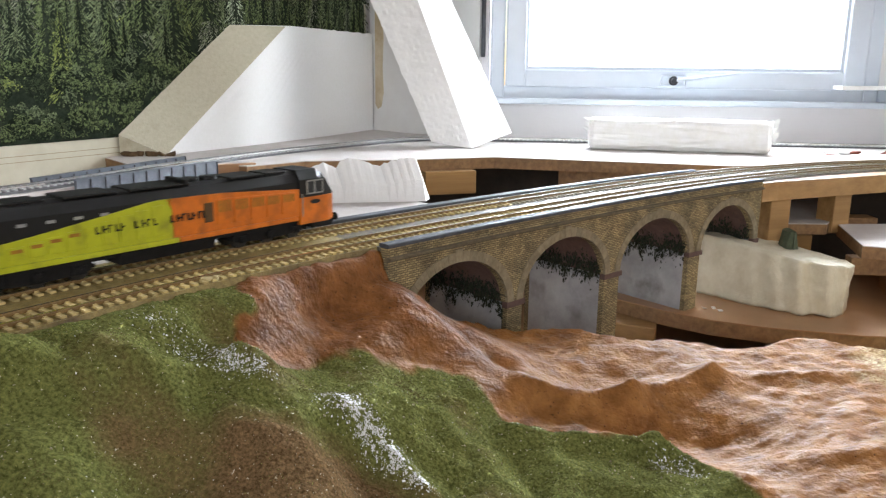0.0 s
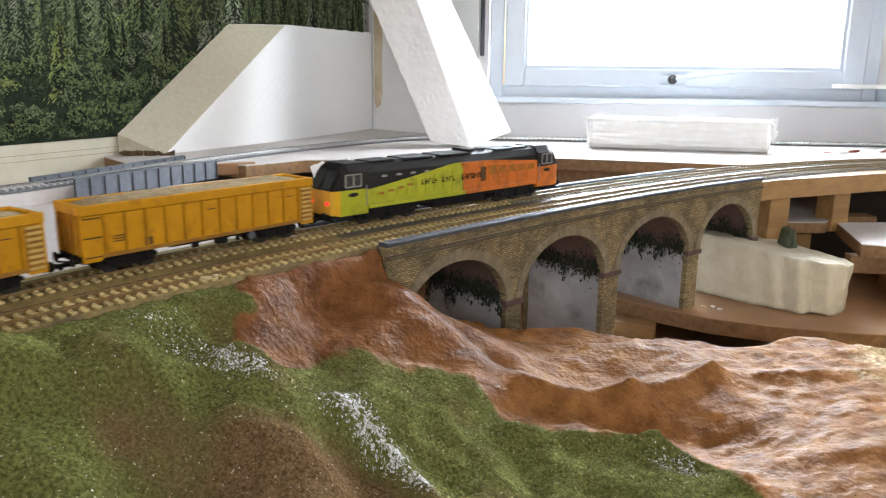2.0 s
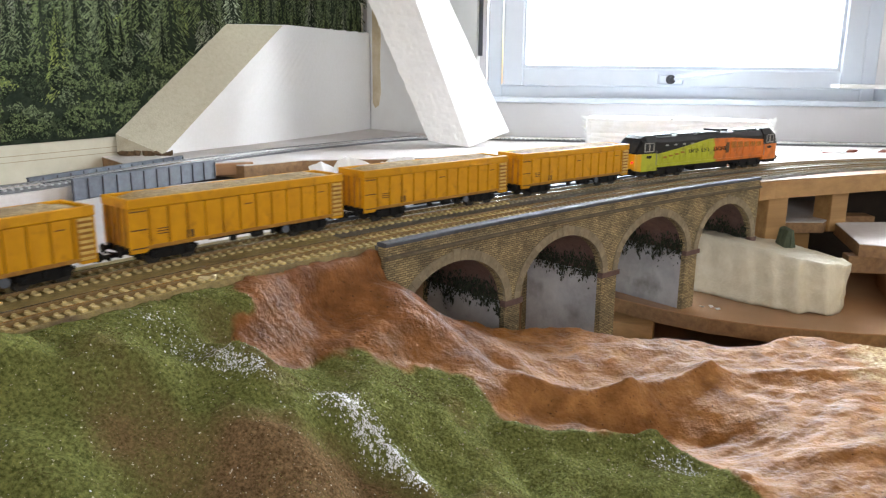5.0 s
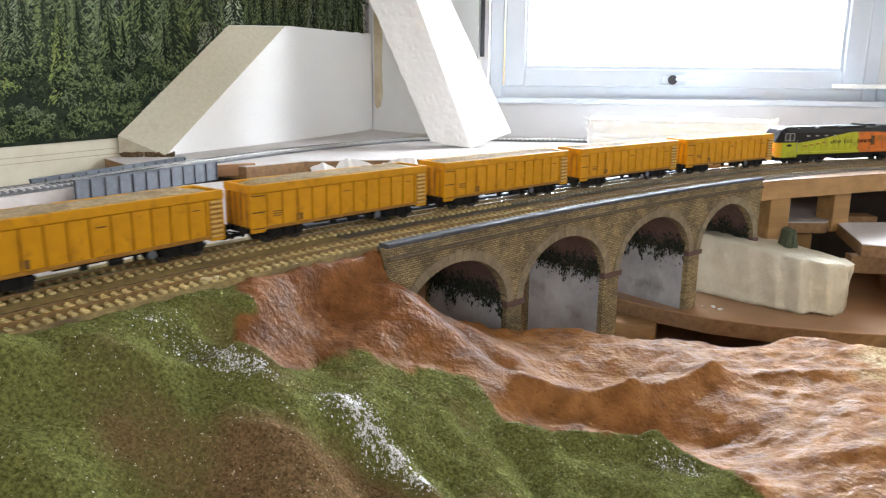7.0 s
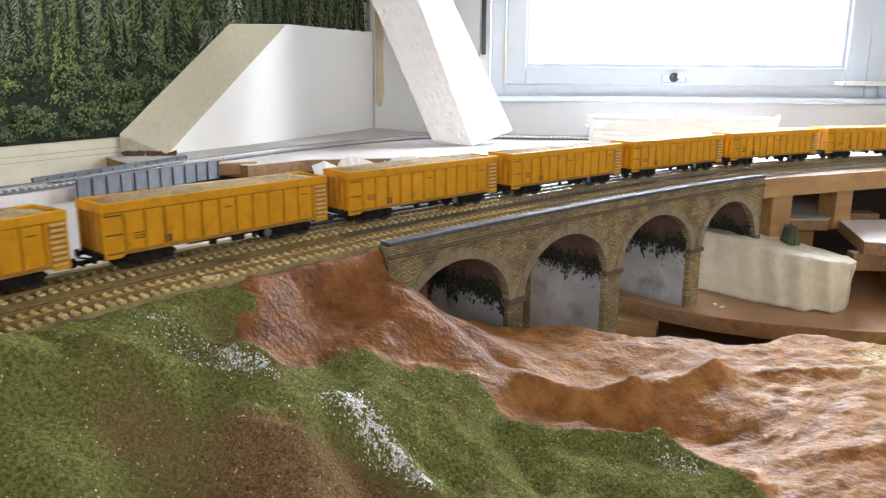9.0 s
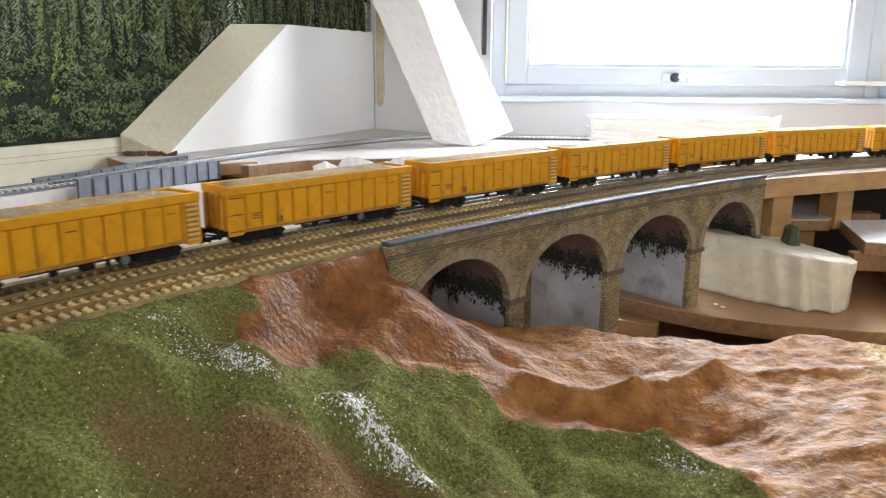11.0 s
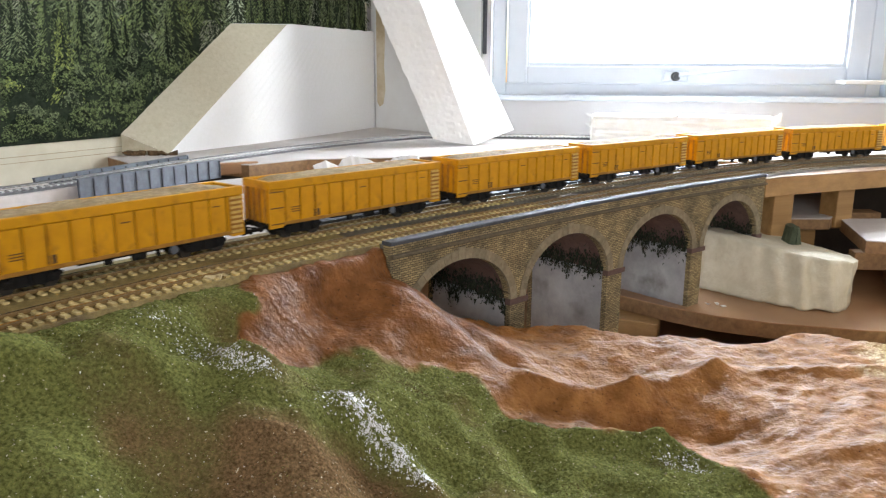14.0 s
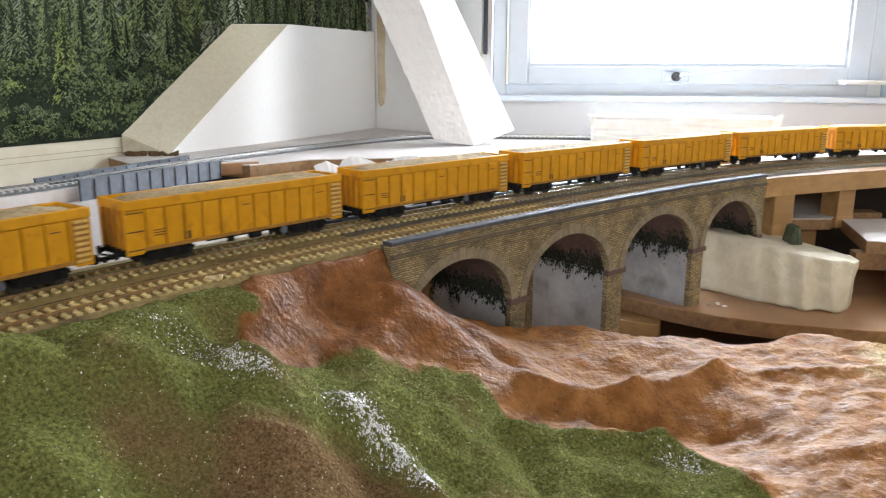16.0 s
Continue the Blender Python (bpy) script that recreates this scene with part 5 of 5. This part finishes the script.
# ---------------------------------------------------------------- the goods train
# Vehicles: x forward, y to the far side, z up from the rail head.
WHEEL_MAT = mat("wheel_tread_metal", (0.06, 0.055, 0.05), (0.03, 0.028, 0.025), scale=200, rough=0.45, metal=0.6, bump=0.05)


def wheel_mesh(r):
    bm = B()
    rod(bm, (0, -0.0014, 0), (0, 0.0014, 0), r, 20)
    rod(bm, (0, 0.0014, 0), (0, 0.0020, 0), r * 1.10, 20)
    me = bpy.data.meshes.new("wheel")
    bm.to_mesh(me)
    bm.free()
    me.materials.append(WHEEL_MAT)
    return me


def bogie(parent, x, axles, half, radius, wheel):
    bm = B()
    for y in (-1, 1):
        y0, y1 = sorted((y * 0.0112, y * 0.0128))
        prism(bm, [(-half, 0.0078), (-half + 0.003, 0.0110), (half - 0.003, 0.0110), (half, 0.0078), (half - 0.003, 0.0050), (0.008, 0.0034), (-0.008, 0.0034), (-half + 0.003, 0.0050)], y0, y1, lambda u, v, w: (x + u, w, v))
        for a in axles:
            box(bm, x + a - 0.0030, x + a + 0.0030, *sorted((y * 0.0128, y * 0.0146)), 0.0042, 0.0090, 0.0004)
            rod(bm, (x + a, y * 0.0146, 0.0062), (x + a, y * 0.0154, 0.0062), 0.0017, 8)
        for a in np.linspace(-half * 0.6, half * 0.6, 3):
            rod(bm, (x + a, y * 0.0135, 0.0050), (x + a, y * 0.0135, 0.0105), 0.0013, 8)
    box(bm, x - 0.004, x + 0.004, -0.0112, 0.0112, 0.0060, 0.0118)
    for e in (-1, 1):
        box(bm, x + e * half - 0.001, x + e * half + 0.001, -0.0112, 0.0112, 0.0065, 0.0085)
    bg = part("bogie", bm, BLACK, parent, "black bogie")
    for a in axles:
        for y in (-1, 1):
            shared("wheel", wheel, Matrix.Translation((x + a, y * 0.0086, radius)) @ Matrix.Rotation(math.pi if y > 0 else 0, 4, "Z"), bg)
        bm = B()
        rod(bm, (x + a, -0.0090, radius), (x + a, 0.0090, radius), 0.0012, 8)
        part("axle", bm, BLACK, bg)
    return bg


def coupling(parent, x, e):
    bm = B()
    box(bm, *sorted((x, x + e * 0.0085)), -0.0022, 0.0022, 0.0062, 0.0082, 0.0003)
    box(bm, *sorted((x + e * 0.0080, x + e * 0.0100)), -0.0050, 0.0050, 0.0055, 0.0078, 0.0003)
    rod(bm, (x - e * 0.002, 0, 0.0075), (x + e * 0.0098, 0, 0.0105), 0.0007, 6)
    part("coupling", bm, BLACK, parent, "black hook coupling")


def buffers(parent, x, e, y, z):
    for s in (-1, 1):
        bm = B()
        rod(bm, (x, s * y, z), (x + e * 0.0040, s * y, z), 0.0015, 10)
        rod(bm, (x + e * 0.0040, s * y, z), (x + e * 0.0052, s * y, z), 0.0031, 12)
        part("buffer", bm, BLACK, parent)


WL, WW, WTOP = 0.1795, 0.0352, 0.0450


def wagon():
    t = thing("goods_wagon", "yellow bogie box wagon loaded with sand, dark along its ribs", "wagon", group="wagons of the goods train")
    hl, hw, low = WL / 2, WW / 2, 0.0128
    y0 = hw - 0.0018
    bm = B()
    box(bm, -hl + 0.0012, hl - 0.0012, -y0, -y0 + 0.0014, low, 0.0392)
    box(bm, -hl + 0.0012, hl - 0.0012, y0 - 0.0014, y0, low, 0.0392)
    box(bm, -hl + 0.0012, -hl + 0.0026, -y0 + 0.0014, y0 - 0.0014, low, 0.0392)
    box(bm, hl - 0.0026, hl - 0.0012, -y0 + 0.0014, y0 - 0.0014, low, 0.0392)
    box(bm, -hl + 0.0026, hl - 0.0026, -y0 + 0.0014, y0 - 0.0014, low, low + 0.0015)
    body = part("body", bm, YELLOW, t)
    # deep top rail all round
    bm = B()
    for s in (-1, 1):
        box(bm, -hl, hl, *sorted((s * hw, s * (hw - 0.0034))), 0.0388, WTOP, 0.0006)
        box(bm, *sorted((s * hl, s * (hl - 0.0034))), -hw + 0.0034, hw - 0.0034, 0.0388, WTOP - 0.0001, 0.0006)
    part("top_rail", bm, YELLOW, t, "deep yellow top rail")
    # side panels stand proud between dark joints
    xs = np.linspace(-hl + 0.0145, hl - 0.0145, 12)
    for s in (-1, 1):
        for a, b in zip(xs, xs[1:]):
            bm = B()
            box(bm, a + 0.00085, b - 0.00085, *sorted((s * (y0 - 0.0002), s * (hw - 0.0006))), low + 0.0012, 0.0384, 0.0004)
            part("side_panel", bm, YELLOW, body)
        bm = B()
        for a in xs:
            box(bm, a - 0.0009, a + 0.0009, *sorted((s * (y0 - 0.0003), s * (y0 + 0.0002))), low + 0.0004, 0.0390)
        part("panel_joints", bm, GROOVE, body, "dark joints between the panels")
        for a in xs:
            bm = B()
            box(bm, a - 0.0001, a + 0.0009, *sorted((s * (y0 + 0.0002), s * (hw + 0.0002))), low + 0.0010, 0.0387, 0.0002)
            part("side_rib", bm, YELLOW, body)
        bm = B()
        box(bm, -hl + 0.012, hl - 0.012, *sorted((s * (y0 - 0.001), s * (hw - 0.0002))), low - 0.0012, low + 0.0013, 0.0003)
        part("bottom_rail", bm, YELLOWD, t, "grimy bottom rail")
        # end bays drop lower; steps at one end, ladder bars at the other
        for e in (-1, 1):
            bm = B()
            xa, xb = sorted((e * (hl - 0.0004), e * (hl - 0.0138)))
            o = [(xa, 0.0384), (xb, 0.0384), (xb, low - 0.001 if e < 0 else 0.0098), (xb - 0.003 if e < 0 else xb, 0.0098), (xa if e < 0 else xa + 0.003, 0.0098), (xa, 0.0098 if e < 0 else low - 0.001)]
            prism(bm, o[:3] + o[3:], *sorted((s * (y0 - 0.0002), s * (hw - 0.0007))), lambda u, v, w: (u, w, v))
            bay = part("end_bay", bm, YELLOW, t)
            if e > 0:
                # added plate behind the rungs; shade of the gaps is put into its colour
                bm = B()
                box(bm, xa + 0.0016, xb - 0.0016, *sorted((s * (hw - 0.0008), s * (hw - 0.0004))), 0.0118, 0.0375)
                part("ladder_recess", bm, YELLOWD, bay, "darker plate giving the gaps behind the rungs their shade")
            n = 8 if e > 0 else 3
            for i in range(n):
                z = 0.0125 + (0.0240 / max(1, n - 1)) * i
                bm = B()
                if e > 0:
                    box(bm, xa + 0.0022, xb - 0.0022, *sorted((s * (hw - 0.0007), s * (hw + 0.0004))), z, z + 0.0016)
                    part("ladder_rung", bm, RUNG, bay, "pale worn yellow rung")
                else:
                    box(bm, xa + 0.001, xb - 0.001, *sorted((s * (hw - 0.0007), s * (hw - 0.0003))), z, z + 0.0008)
                    part("step", bm, GROOVE, bay)
        # small plates and marks
        bm = B()
        box(bm, -hl + 0.0405, -hl + 0.0455, *sorted((s * (hw - 0.0006), s * (hw - 0.0001))), low + 0.0022, low + 0.0075)
        part("data_plate", bm, GROOVE, body, "small dark plate")
        bm = B()
        for z in (0.0205, 0.0222, 0.0239):
            box(bm, -hl + 0.0195, -hl + 0.0275, *sorted((s * (hw - 0.0006), s * (hw - 0.0004))), z, z + 0.0007)
        tagged(part("lettering", bm, GROOVE, body, "unreadable dark lettering"), kind="stuff")
        bm = B()
        box(bm, -hl + 0.0865, -hl + 0.0930, *sorted((s * (hw - 0.0006), s * (hw - 0.0004))), 0.0318, 0.0326)
        part("stencil_mark", bm, GROOVE, body, "unreadable dark mark")
        bm = B()
        box(bm, hl - 0.0260, hl - 0.0195, *sorted((s * (hw - 0.0006), s * (hw - 0.0004))), 0.0326, 0.0333)
        part("stencil_mark", bm, GROOVE, body, "unreadable dark mark")
    # end stiffeners
    for e in (-1, 1):
        for y in (-0.011, -0.0037, 0.0037, 0.011):
            bm = B()
            box(bm, *sorted((e * (hl - 0.0012), e * (hl - 0.0002))), y - 0.0007, y + 0.0007, low, 0.0390)
            part("end_rib", bm, YELLOWD, t, "grimy rib on the wagon's end")
        bm = B()
        box(bm, *sorted((e * (hl - 0.003), e * (hl - 0.0002))), -hw + 0.002, hw - 0.002, 0.0090, low + 0.0008, 0.0004)
        part("headstock", bm, BLACK, t, "black headstock")
        buffers(t, e * (hl - 0.0004), e, 0.0115, 0.0108)
        coupling(t, e * (hl - 0.001), e)
    # sand heaped in the body
    bm = B()
    nx, ny = 64, 12
    rng = random.Random(7)
    grid = []
    for i in range(nx + 1):
        row = []
        for j in range(ny + 1):
            u, w = -hl + 0.0030 + (WL - 0.006) * i / nx, -hw + 0.0034 + (WW - 0.0068) * j / ny
            side = math.sin(math.pi * j / ny) ** 0.6 * min(1, math.sin(math.pi * i / nx) * 3.0)
            z = 0.0430 + 0.0038 * side + 0.0012 * noise.noise(Vector((u * 90, w * 90, 1))) + rng.uniform(-0.0003, 0.0003)
            row.append(bm.verts.new((u, w, z)))
        grid.append(row)
    for i in range(nx):
        for j in range(ny):
            bm.faces.new([grid[i][j], grid[i + 1][j], grid[i + 1][j + 1], grid[i][j + 1]])
    part("load", bm, LOADM, t, "heap of coarse buff sand", True)
    # underframe
    bm = B()
    box(bm, -hl + 0.004, hl - 0.004, -0.0035, 0.0035, 0.0098, low)
    for e in (-1, 1):
        box(bm, e * 0.058 - 0.016, e * 0.058 + 0.016, -0.0140, 0.0140, 0.0112, low, 0.0004)
    part("underframe", bm, BLACK, t, "black centre sill")
    bm = B()
    for s in (-1, 1):
        rod(bm, (0.006, s * 0.0115, 0.0085), (0.014, s * 0.0115, 0.0085), 0.0030, 12)
        rod(bm, (-0.030, s * 0.0120, 0.0100), (0.030, s * 0.0120, 0.0100), 0.0007, 6)
        box(bm, -0.0130, -0.0085, s * 0.0120 - 0.0012, s * 0.0120 + 0.0012, 0.0065, low)
        box(bm, 0.0225, 0.0245, s * 0.0120 - 0.0012, s * 0.0120 + 0.0012, 0.0060, low)
    part("brake_gear", bm, BLACK, t, "black brake gear")
    for s in (-1, 1):
        bm = B()
        rod(bm, (0.0330, s * 0.0150, 0.0085), (0.0330, s * 0.0162, 0.0085), 0.0030, 14)
        part("brake_wheel", bm, GIRDER, t, "dull grey brake hand-wheel")
    w = wheel_mesh(0.0062)
    for e in (-1, 1):
        bogie(t, e * 0.0580, (-0.0125, 0.0125), 0.0185, 0.0062, w)
    return t


LL, LW = 0.2918, 0.0345


def loft(bm, sections):
    rows = [[bm.verts.new(p) for p in s] for s in sections]
    k = len(rows[0])
    for a, b in zip(rows, rows[1:]):
        for i in range(k):
            bm.faces.new([a[i], a[(i + 1) % k], b[(i + 1) % k], b[i]])
    bm.faces.new(rows[0][::-1])
    bm.faces.new(rows[-1])
    return bm


def locomotive():
    t = thing("diesel_locomotive", "lime and orange diesel locomotive with a black roof and yellow ends", "locomotive")
    hw = LW / 2
    z_sole, z_side, z_eave = 0.0135, 0.0170, 0.0425

    def ring(x, hy, z0, z1, z2, top):
        """Body section: straight side, then a canted roof edge."""
        return [(x, -hy, z0), (x, -hy, z1), (x, -hy * 0.74, z2), (x, -hy * 0.45, top), (x, hy * 0.45, top), (x, hy * 0.74, z2), (x, hy, z1), (x, hy, z0)]
    # inner black body that also forms the roof
    bm = B()
    loft(bm, [ring(x, hw - 0.0010, z_side, 0.0420, 0.0478, 0.0498) for x in (-0.1050, -0.060, 0.0, 0.060, 0.1050)])
    body = part("body", bm, ROOFB, t, "black hood and roof")
    # coloured side skins; the black sweeps down towards the rear cab
    mid = 0.0020

    def edge(x):
        f = (x + 0.105) / 0.095
        return 0.0290 + 0.0135 * min(1.0, max(0.0, f)) ** 1.15
    for s in (-1, 1):
        ya, yb = sorted((s * (hw - 0.0011), s * (hw - 0.0002)))
        xs = np.linspace(-0.1050, mid, 14)
        bm = B()
        prism(bm, [(x, edge(x)) for x in xs] + [(mid, z_side), (-0.1050, z_side)], ya, yb, lambda u, v, w: (u, w, v))
        part("lime_side", bm, LIME, body, "lime green side sheet")
        bm = B()
        prism(bm, [(mid - 0.0035, 0.0425), (0.040, 0.0418), (0.1050, 0.0368), (0.1050, z_side), (mid + 0.0005, z_side), (mid + 0.0005, 0.034)], ya, yb, lambda u, v, w: (u, w, v))
        part("orange_side", bm, ORANGE, body, "orange side sheet")
        # doors, grilles and raised panels
        y0, y1 = sorted((s * (hw - 0.0004), s * (hw + 0.0004)))
        for i in range(9):
            x = -0.096 + i * 0.0105
            zt = min(edge(x), edge(x + 0.009)) - 0.003
            bm = B()
            box(bm, x, x + 0.0088, y0, y1, 0.0200, zt, 0.0002)
            part("side_door", bm, LIME, body)
            if i < 4:
                bm = B()
                box(bm, x + 0.0012, x + 0.0074, *sorted((s * (hw + 0.0002), s * (hw + 0.0007))), zt - 0.0032, zt - 0.0012)
                part("door_vent", bm, YELLOWD, body, "small grimy vent")
        for i in range(5):
            x = 0.0345 + i * 0.0135
            bm = B()
            box(bm, x, x + 0.0122, y0, y1, 0.0205, 0.0380 - 0.0006 * i, 0.0002)
            pl = part("side_grille", bm, ORANGE, body)
            for k in range(5):
                bm = B()
                box(bm, x + 0.0012 + k * 0.0021, x + 0.0024 + k * 0.0021, *sorted((s * (hw + 0.0001), s * (hw + 0.0007))), 0.0290, 0.0368 - 0.0006 * i)
                part("slat", bm, YELLOWD, pl)
        bm = B()
        box(bm, 0.0250, 0.0315, y0, y1, 0.0235, 0.0365, 0.0002)
        part("recess_door", bm, GROOVE, body, "dark recessed door")
        # unreadable marking bars where the operator's name stands
        bm = B()
        for start, count in ((-0.0480, 5), (-0.0235, 4), (0.0005, 7)):
            for k in range(count):
                a = start + k * 0.00385 + 0.0006 * (k % 2)
                box(bm, a, a + 0.0010, *sorted((s * (hw - 0.0002), s * (hw + 0.0006))), 0.0272, 0.0318)
                box(bm, a + 0.0010, a + 0.0027, *sorted((s * (hw - 0.0002), s * (hw + 0.0006))), 0.0272 + 0.0019 * (k % 3), 0.0282 + 0.0019 * (k % 3))
        part("marking_bars", bm, ROOFB, body, "dark marking bars on the side")
        # sole bar stripe
        ys, yt = sorted((s * (hw - 0.0030), s * (hw + 0.0002)))
        bm = B()
        box(bm, -0.1040, 0.0060, ys, yt, z_sole, z_side - 0.0002, 0.0003)
        part("sole_bar", bm, LIME, t, "lime sole bar")
        bm = B()
        box(bm, 0.0062, 0.1040, ys, yt, z_sole, z_side - 0.0002, 0.0003)
        part("sole_bar", bm, ORANGE, t, "orange sole bar")
        # small windows in the dark band near the rear
        for i in range(5):
            x = -0.090 + i * 0.0155
            bm = B()
            box(bm, x, x + 0.0050, *sorted((s * (hw - 0.0011), s * (hw - 0.0004))), 0.0375, 0.0392)
            part("slot_light", bm, PALE, body, "pale slot in the dark band")
    # roof details
    for x0, x1, w in ((-0.098, -0.072, 0.010), (-0.062, -0.030, 0.012), (-0.022, 0.014, 0.0125), (0.050, 0.076, 0.012), (0.080, 0.098, 0.010)):
        bm = B()
        box(bm, x0, x1, -w, w, 0.0490, 0.0506, 0.0006)
        part("roof_hatch", bm, ROOFB, body)
    for x in (0.026, 0.040):
        bm = B()
        rod(bm, (x, 0, 0.0495), (x, 0, 0.0520), 0.0058, 20)
        part("roof_fan", bm, ROOFB, body)
    bm = B()
    box(bm, 0.0150, 0.0190, -0.0120, 0.0120, 0.0490, 0.0528, 0.0006)
    part("exhaust", bm, ROOFB, body)
    # cabs
    for e, lower in ((-1, LIME), (1, ORANGE)):
        cab = part("cab", cab_shell(e, hw), ROOFB, t, "black upper cab")
        bm = B()
        secs = []
        for x, hy in ((0.1052, hw), (0.1320, hw), (0.1375, hw * 0.93), (0.1396, hw * 0.80)):
            secs.append([(e * x, -hy, 0.0100 if x < 0.136 else 0.0112), (e * x, -hy, 0.0302), (e * x, hy, 0.0302), (e * x, hy, 0.0100 if x < 0.136 else 0.0112)])
        loft(bm, secs[:2])
        part("cab_side", bm, lower, cab, "bright lower cab side")
        bm = B()
        loft(bm, secs[1:])
        part("nose", bm, NOSE if e < 0 else ORANGE, cab, "warning-coloured nose")
        if e > 0:
            bm = B()
            box(bm, 0.1396, 0.1402, -hw * 0.76, hw * 0.76, 0.0125, 0.0296, 0.0003)
            part("nose_panel", bm, NOSE, cab, "yellow warning panel")
        bm = B()
        for y in (-1, 1):
            prism(bm, [(0.1386, 0.0312), (0.1386, 0.0316), (0.1304, 0.0452), (0.1300, 0.0448)], *sorted((y * 0.0010, y * 0.0128)), lambda u, v, w: (e * (u + 0.0006), w, v))
        part("windscreen", bm, GREYW, cab, "grey cab windscreen")
        for s in (-1, 1):
            bm = B()
            for x0, x1 in ((0.1125, 0.1185), (0.1200, 0.1265)):
                box(bm, *sorted((e * x0, e * x1)), *sorted((s * (hw - 0.0008), s * (hw + 0.0002))), 0.0330, 0.0418, 0.0003)
            sw = part("side_window", bm, GREYW, cab, "grey sliding cab window")
            bm = B()
            for x0, x1, z0, z1 in ((0.1115, 0.1275, 0.0322, 0.0331), (0.1115, 0.1275, 0.0417, 0.0426), (0.1115, 0.1125, 0.0322, 0.0426), (0.1187, 0.1198, 0.0331, 0.0417), (0.1266, 0.1275, 0.0322, 0.0426)):
                box(bm, *sorted((e * x0, e * x1)), *sorted((s * (hw - 0.0004), s * (hw + 0.0005))), z0, z1)
            part("window_surround", bm, PALE, sw, "pale window surround")
            bm = B()
            prism(bm, [(0.1195 + 0.0048 * math.cos(q), 0.0262 + 0.0017 * math.sin(q)) for q in np.arange(0, 6.2, 0.4)], *sorted((s * (hw - 0.0002), s * (hw + 0.0004))), lambda u, v, w: (e * u, w, v))
            part("badge", bm, ROOFB, cab, "small dark lozenge badge")
            bm = B()
            rod(bm, (e * 0.1070, s * (hw + 0.0008), 0.0160), (e * 0.1070, s * (hw + 0.0008), 0.0330), 0.0004, 6)
            part("handrail", bm, PALE, cab)
            bm = B()
            rod(bm, (e * 0.1385, s * 0.0105, 0.0205), (e * 0.1408, s * 0.0105, 0.0205), 0.0013, 12)
            part("tail_lamp" if e < 0 else "marker_lamp", bm, REDLAMP if e < 0 else GREYW, cab, "lit red tail lamp" if e < 0 else "")
        buffers(t, e * 0.1392, e, 0.0115, 0.0108)
        coupling(t, e * 0.1380, e)
        bm = B()
        box(bm, *sorted((e * 0.118, e * 0.1385)), -hw + 0.002, hw - 0.002, 0.0055, 0.0101, 0.0008)
        part("snow_plough", bm, BLACK, t)
    # underframe, tank and bogies
    bm = B()
    box(bm, -0.1050, 0.1050, -hw + 0.003, hw - 0.003, 0.0105, z_side)
    part("underframe", bm, BLACK, t, "black underframe")
    bm = B()
    loft(bm, [[(x, -0.0145, 0.0052), (x, -0.0160, 0.0130), (x, 0.0160, 0.0130), (x, 0.0145, 0.0052)] for x in (-0.0330, 0.0330)])
    part("fuel_tank", bm, BLACK, t, "black fuel tank")
    w = wheel_mesh(0.0069)
    for e in (-1, 1):
        bogie(t, e * 0.0800, (-0.0235, 0.0, 0.0235), 0.0320, 0.0069, w)
    # the body measures a little longer than its drawing
    longer = Matrix.Scale(1.042, 4, (1, 0, 0)) @ Matrix.Scale(1.025, 4, (0, 0, 1))
    seen = set()
    for ob in t.children_recursive:
        if ob.data.name not in seen and not ob.name.startswith("wheel"):
            ob.data.transform(longer)
        seen.add(ob.data.name)
        ob.location.x *= 1.042
    return t


def cab_shell(e, hw):
    bm = B()
    secs = []
    for x, hy, top, sh in ((0.1048, hw, 0.0505, 0.0435), (0.1235, hw, 0.0505, 0.0435), (0.1300, hw * 0.97, 0.0470, 0.0430), (0.1387, hw * 0.88, 0.0310, 0.0308)):
        secs.append([(e * x, -hy, 0.0300), (e * x, -hy, sh), (e * x, -hy * 0.72, top), (e * x, hy * 0.72, top), (e * x, hy, sh), (e * x, hy, 0.0300)])
    return loft(bm, secs)


TRAIN_TIMES = [i * 0.5 for i in range(33)]


def train_s(t):
    """Where the locomotive's tail stands along the line."""
    return float(np.interp(t, [0.0, 4.0, 9.0, 16.0], [-0.5370, 0.0420, 0.7752, 1.7985]))


def stand(s, length, spread):
    """Pose of a vehicle whose tail is at s, riding on two bogies."""
    a, b = on_line(s + length * (0.5 - spread)), on_line(s + length * (0.5 + spread))
    c = (a + b) / 2
    return Matrix.Translation(c) @ Matrix.Rotation(math.atan2(b.y - a.y, b.x - a.x), 4, "Z")


loco = locomotive()
first = wagon()
wagons = [first] + [copy_thing(first, Matrix()) for _ in range(11)]


def motions():
    walk(loco, [(t, stand(train_s(t) + 0.0025, LL, 0.29)) for t in TRAIN_TIMES])
    for i, w in enumerate(wagons):
        walk(w, [(t, stand(train_s(t) - 0.0182 - WL - i * 0.2021, WL, 0.32)) for t in TRAIN_TIMES])


motions()
